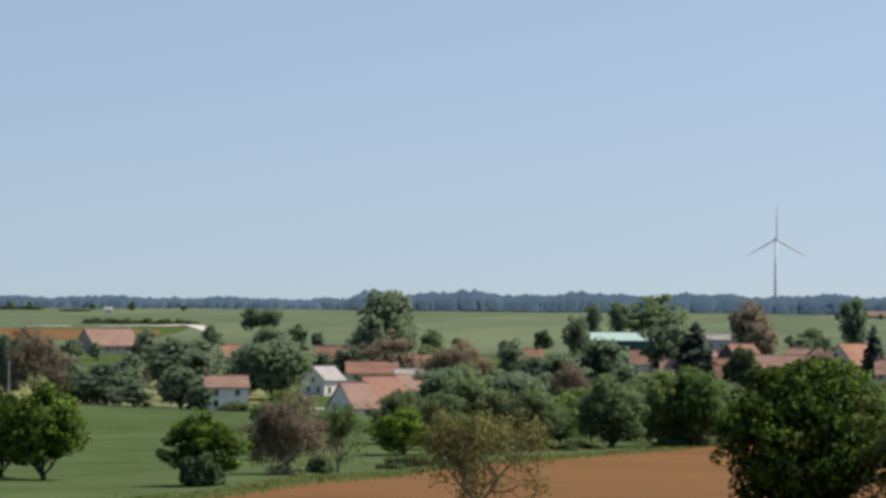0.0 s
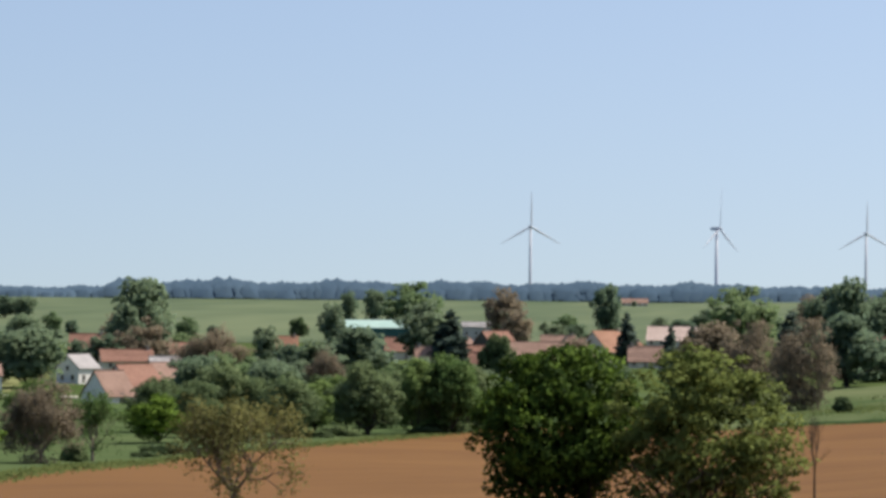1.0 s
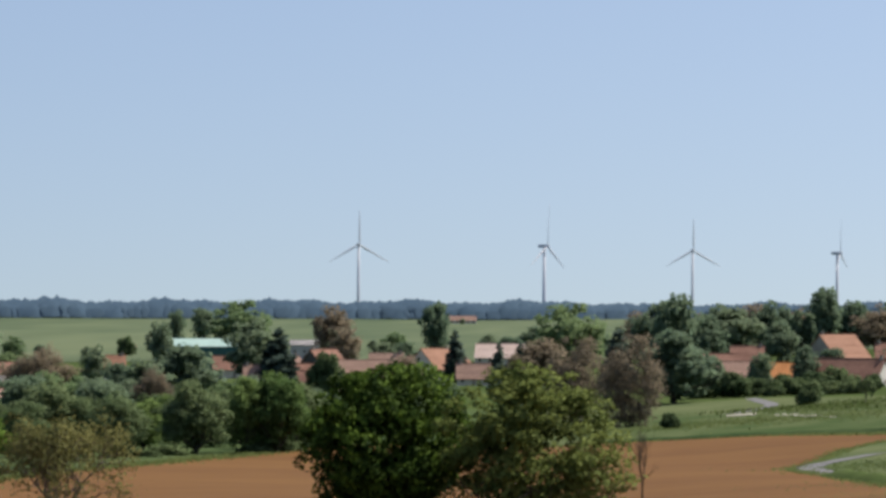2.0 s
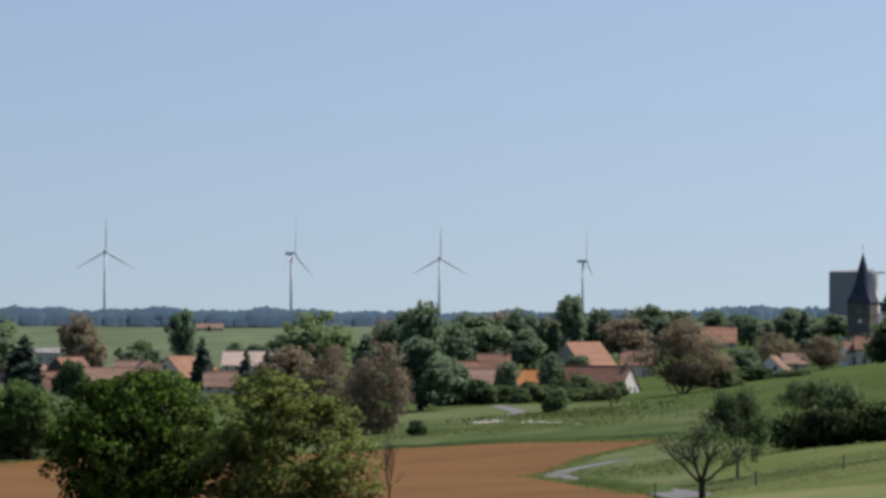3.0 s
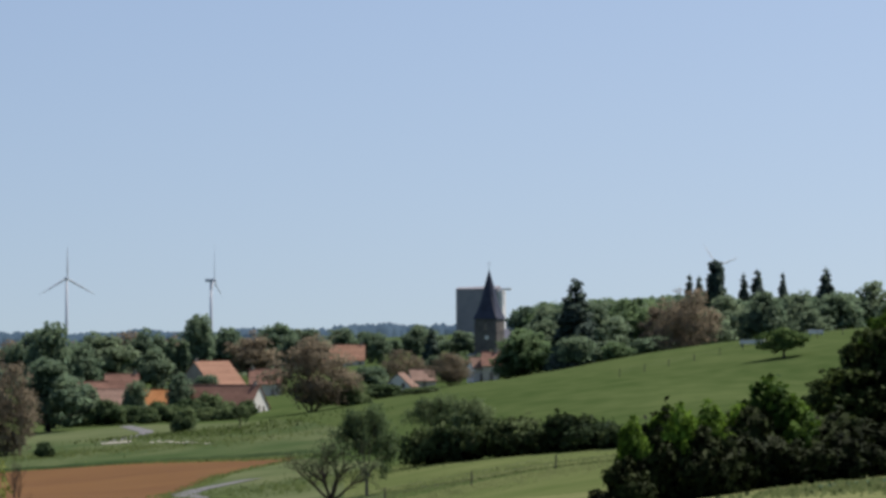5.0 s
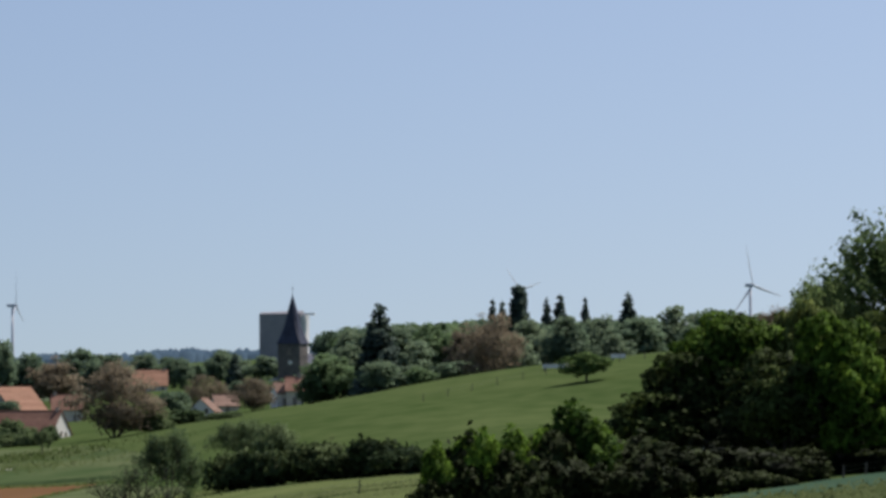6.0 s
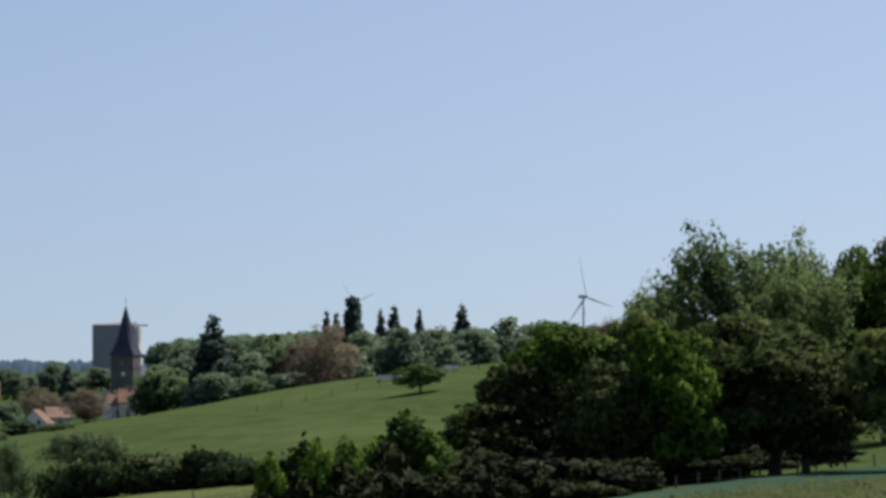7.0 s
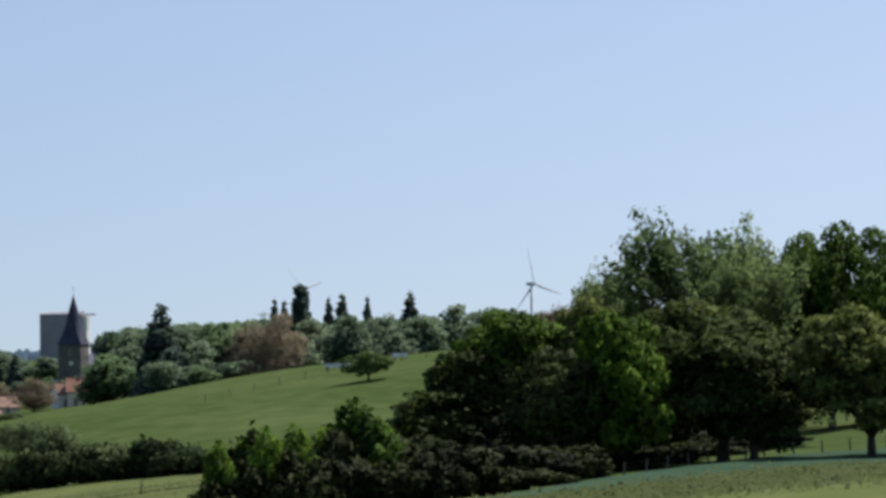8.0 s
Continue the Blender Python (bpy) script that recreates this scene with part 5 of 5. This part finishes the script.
def silo():
    root = tagged(new("grain_silo"), "tall windowless grey grain silo, sunlit side coloured pale", "silo")
    bm = bmesh.new()
    box(bm, -9, 7.6, -6, 6, -3, 27.0, 0.1)
    part("bin_block", bm, CONCRETE, root)
    for k in range(6):
        bm = bmesh.new()
        box(bm, -9 + 2.77 * k - 0.1, -9 + 2.77 * k + 0.1, -6.08, -5.95, -1, 26.6)
        part("panel_joint", bm, CONCRETE, root)
    # Right side as its own block; sunlight on it is put into the pale colour.
    bm = bmesh.new()
    box(bm, 7.62, 9.6, -5.0, 5.6, -3, 26.2, 0.1)
    part("stair_tower", bm, PALEPANEL, root, "pale side block, sunlit face put into its colour")
    bm = bmesh.new()
    vs = [(-9.2, -6.2, 26.9), (7.8, -6.2, 26.9), (7.8, 6.2, 26.9), (-9.2, 6.2, 26.9), (-9.2, 0, 27.6), (7.8, 0, 28.2)]
    bm.free()
    raw_part("roof", vs, [(0, 1, 5, 4), (2, 3, 4, 5), (1, 2, 5), (3, 0, 4), (3, 2, 1, 0)], CONCRETE, root)
    bm = bmesh.new()
    box(bm, 7.0, 12.6, -1.2, 1.2, 26.3, 27.1, 0.05)
    part("conveyor_head", bm, PALEPANEL, root, "overhanging conveyor head")
    bm = bmesh.new()
    box(bm, -9.1, 7.7, -6.3, -6.02, -3, 9.5)
    part("lower_cladding", bm, ROOF["grey"], root)
    root.matrix_basis = facing(5.94, 1360, -8)


silo()


# ---- wind turbines ----
def turbine(bearing, d, hub, blade, spin, yaw):
    root = tagged(new("wind_turbine"), "tall pale grey wind turbine with three still blades", "wind turbine", "wind turbines")
    x, y, z = spot(bearing, d)
    hub = EYE + hub - z
    vs, fs = [], []
    tube(vs, fs, (0, 0, -1), (0, 0, hub - 1.5), 2.4, 1.4, 20)
    raw_part("tower", vs, fs, TURBINE, root, smooth=True)
    bm = bmesh.new()
    box(bm, -1.8, 1.8, -3.5, 7.5, hub - 1.9, hub + 2.0, 0.6)
    part("nacelle", bm, TURBINE, root)
    bm = bmesh.new()
    bmesh.ops.create_uvsphere(bm, u_segments=16, v_segments=10, radius=1.0, matrix=Matrix.LocRotScale((0, -4.6, hub), None, (1.7, 2.2, 1.7)))
    h_ob = part("hub", bm, TURBINE, root, smooth=True)
    for k in range(3):
        vs, fs = [], []
        n = 14
        for i in range(n + 1):
            t = i / n
            r = 1.2 + (blade - 1.2) * t
            chord = 1.3 + 1.7 * math.sin(min(1, t / 0.22) * math.pi / 2) * (1 - t) ** 0.75 - 0.95 * t
            thick = 0.9 * (1 - t) ** 1.3 + 0.12
            tw = radians(16 * (1 - t) + 4)
            for cx, cy in ((-0.35, 0), (0, -0.5), (0.65, 0), (0, 0.5)):
                px, py = cx * chord, cy * thick
                vs.append((px * math.cos(tw) - py * math.sin(tw), px * math.sin(tw) + py * math.cos(tw) - 0.012 * r * t * 2, r))
        for i in range(n):
            for j in range(4):
                q = (j + 1) % 4
                fs.append((4 * i + j, 4 * i + q, 4 * i + 4 + q, 4 * i + 4 + j))
        fs.append((4 * n, 4 * n + 1, 4 * n + 2, 4 * n + 3))
        b_ob = raw_part("blade", vs, fs, TURBINE, h_ob, smooth=True)
        b_ob.matrix_local = pose(0, -4.6, hub, 0, spin + 120 * k, 0)
    root.matrix_basis = pose(x, y, z, 0, 0, -bearing + yaw)


turbine(-6.76, 4500, 91.0, 47, 0, 10)
turbine(-3.60, 3900, 78.0, 49, 2, 62)
turbine(-1.08, 4750, 89.5, 46, 0, 12)
turbine(1.36, 4350, 79.0, 47, -4, 78)
turbine(9.93, 4600, 100.0, 42, -46, 48)
turbine(13.87, 3950, 89.5, 49, -15, 46)


# ---- fences and poles ----
def fence(line, spacing, height, label):
    root = tagged(new("fence"), label, "fence")
    pts = [Vector(plan(b, d)) for b, d in line]
    spots = []
    for p, q in zip(pts, pts[1:]):
        n = max(1, int((q - p).length / spacing))
        spots += [p.lerp(q, i / n) for i in range(n)]
    spots.append(pts[-1])
    x0, y0 = spots[0]
    z0 = land(math.degrees(math.atan2(x0, y0)), math.hypot(x0, y0))
    root.location = (x0, y0, z0)
    rng = random.Random(len(spots))
    vs, fs = [], []
    tube(vs, fs, (0, 0, -0.3), (0, 0, height), 0.075, 0.06, 6)
    me = mesh_of("post", vs, fs, [POST])
    tops = []
    for p in spots:
        z = land(math.degrees(math.atan2(p.x, p.y)), p.length)
        o = new("post", me)
        o.parent = root
        o.location = (p.x - x0, p.y - y0, z - z0)
        o.rotation_euler = (rng.uniform(-0.06, 0.06), rng.uniform(-0.06, 0.06), rng.random() * 6)
        tops.append(Vector((p.x - x0, p.y - y0, z - z0)))
    for k in (0.55, 0.9):
        vs, fs = [], []
        for a, b in zip(tops, tops[1:]):
            tube(vs, fs, a + Vector((0, 0, height * k)), b + Vector((0, 0, height * k)), 0.008, 0.008, 3, False)
        raw_part("wire", vs, fs, METAL, root)


fence([(15.4, 189), (17.77, 214), (19.22, 226), (21.0, 236)], 3.6, 0.8, "wire fence on wooden posts in front of the copse")
fence([(8.3, 566), (9.13, 576), (10.0, 584), (10.77, 594), (12.5, 606), (13.4, 610)], 5.0, 1.35, "wire fence on wooden posts along the pasture crest")
fence([(2.6, 250), (4.3, 257), (7.2, 264), (8.3, 262)], 5.5, 1.2, "low wire fence on wooden posts across the meadow")


def cattle_trough(bearing, d, length, turn):
    """An open galvanised trough on short feet."""
    root = tagged(new("cattle_trough"), "pale galvanised cattle trough on the pasture crest", "trough", "troughs on the pasture")
    hw, hd, t = length / 2, 0.45, 0.05
    bm = bmesh.new()
    box(bm, -hw, hw, -hd, hd, 0.25, 0.32)
    for x0, x1, y0, y1 in ((-hw, hw, -hd, -hd + t), (-hw, hw, hd - t, hd), (-hw, -hw + t, -hd + t, hd - t), (hw - t, hw, -hd + t, hd - t)):
        box(bm, x0, x1, y0, y1, 0.325, 0.95)
    part("basin", bm, PALEPANEL, root)
    bm = bmesh.new()
    for x0, x1, y0, y1 in ((-hw - 0.05, hw + 0.05, -hd - 0.05, -hd + 0.08), (-hw - 0.05, hw + 0.05, hd - 0.08, hd + 0.05)):
        box(bm, x0, x1, y0, y1, 0.955, 1.01, 0.02)
    part("rim", bm, METAL, root)
    for x in (-hw + 0.3, hw - 0.3):
        bm = bmesh.new()
        box(bm, x - 0.1, x + 0.1, -hd + 0.05, hd - 0.05, -0.3, 0.246)
        part("foot", bm, METAL, root)
    root.matrix_basis = facing(bearing, d, turn)


cattle_trough(10.55, 600, 4.4, -12)
cattle_trough(11.62, 612, 2.6, 8)


def utility_pole(bearing, d, height):
    root = tagged(new("utility_pole"), "weathered grey utility pole at the village edge", "pole")
    vs, fs = [], []
    tube(vs, fs, (0, 0, -0.5), (0, 0, height), 0.2, 0.13, 8)
    raw_part("pole", vs, fs, WALL["grey"], root)
    bm = bmesh.new()
    box(bm, -0.8, 0.8, -0.06, 0.06, height - 0.6, height - 0.45)
    part("crossarm", bm, METAL, root)
    root.matrix_basis = facing(bearing, d, 20)


utility_pole(-19.74, 700, 9.5)


def pale_stone(bearing, d, size, seed):
    """A weathered pale boulder beside the lane."""
    bm = bmesh.new()
    bmesh.ops.create_icosphere(bm, subdivisions=2, radius=1)
    for v in bm.verts:
        v.co *= 1 + 0.25 * noise.noise(v.co * 1.3 + Vector((seed, 0, 0)))
        v.co = Vector((v.co.x * size * 2.2, v.co.y * size * 1.4, max(v.co.z * size * 0.7, -0.2) + size * 0.2))
    ob = part("boulder", bm, CHALK, None)
    ob.matrix_basis = facing(bearing, d, seed * 40)
    tagged(ob, "pale weathered limestone boulder in the meadow grass", "boulder", "boulders beside the lane")


stone_rng = random.Random(4)
for i_ in range(22):
    t_ = i_ / 21
    pale_stone(0.35 + 1.05 * t_ + stone_rng.uniform(-0.03, 0.03), 596 - 38 * t_ + stone_rng.uniform(-3, 3), stone_rng.uniform(0.16, 0.34), i_)
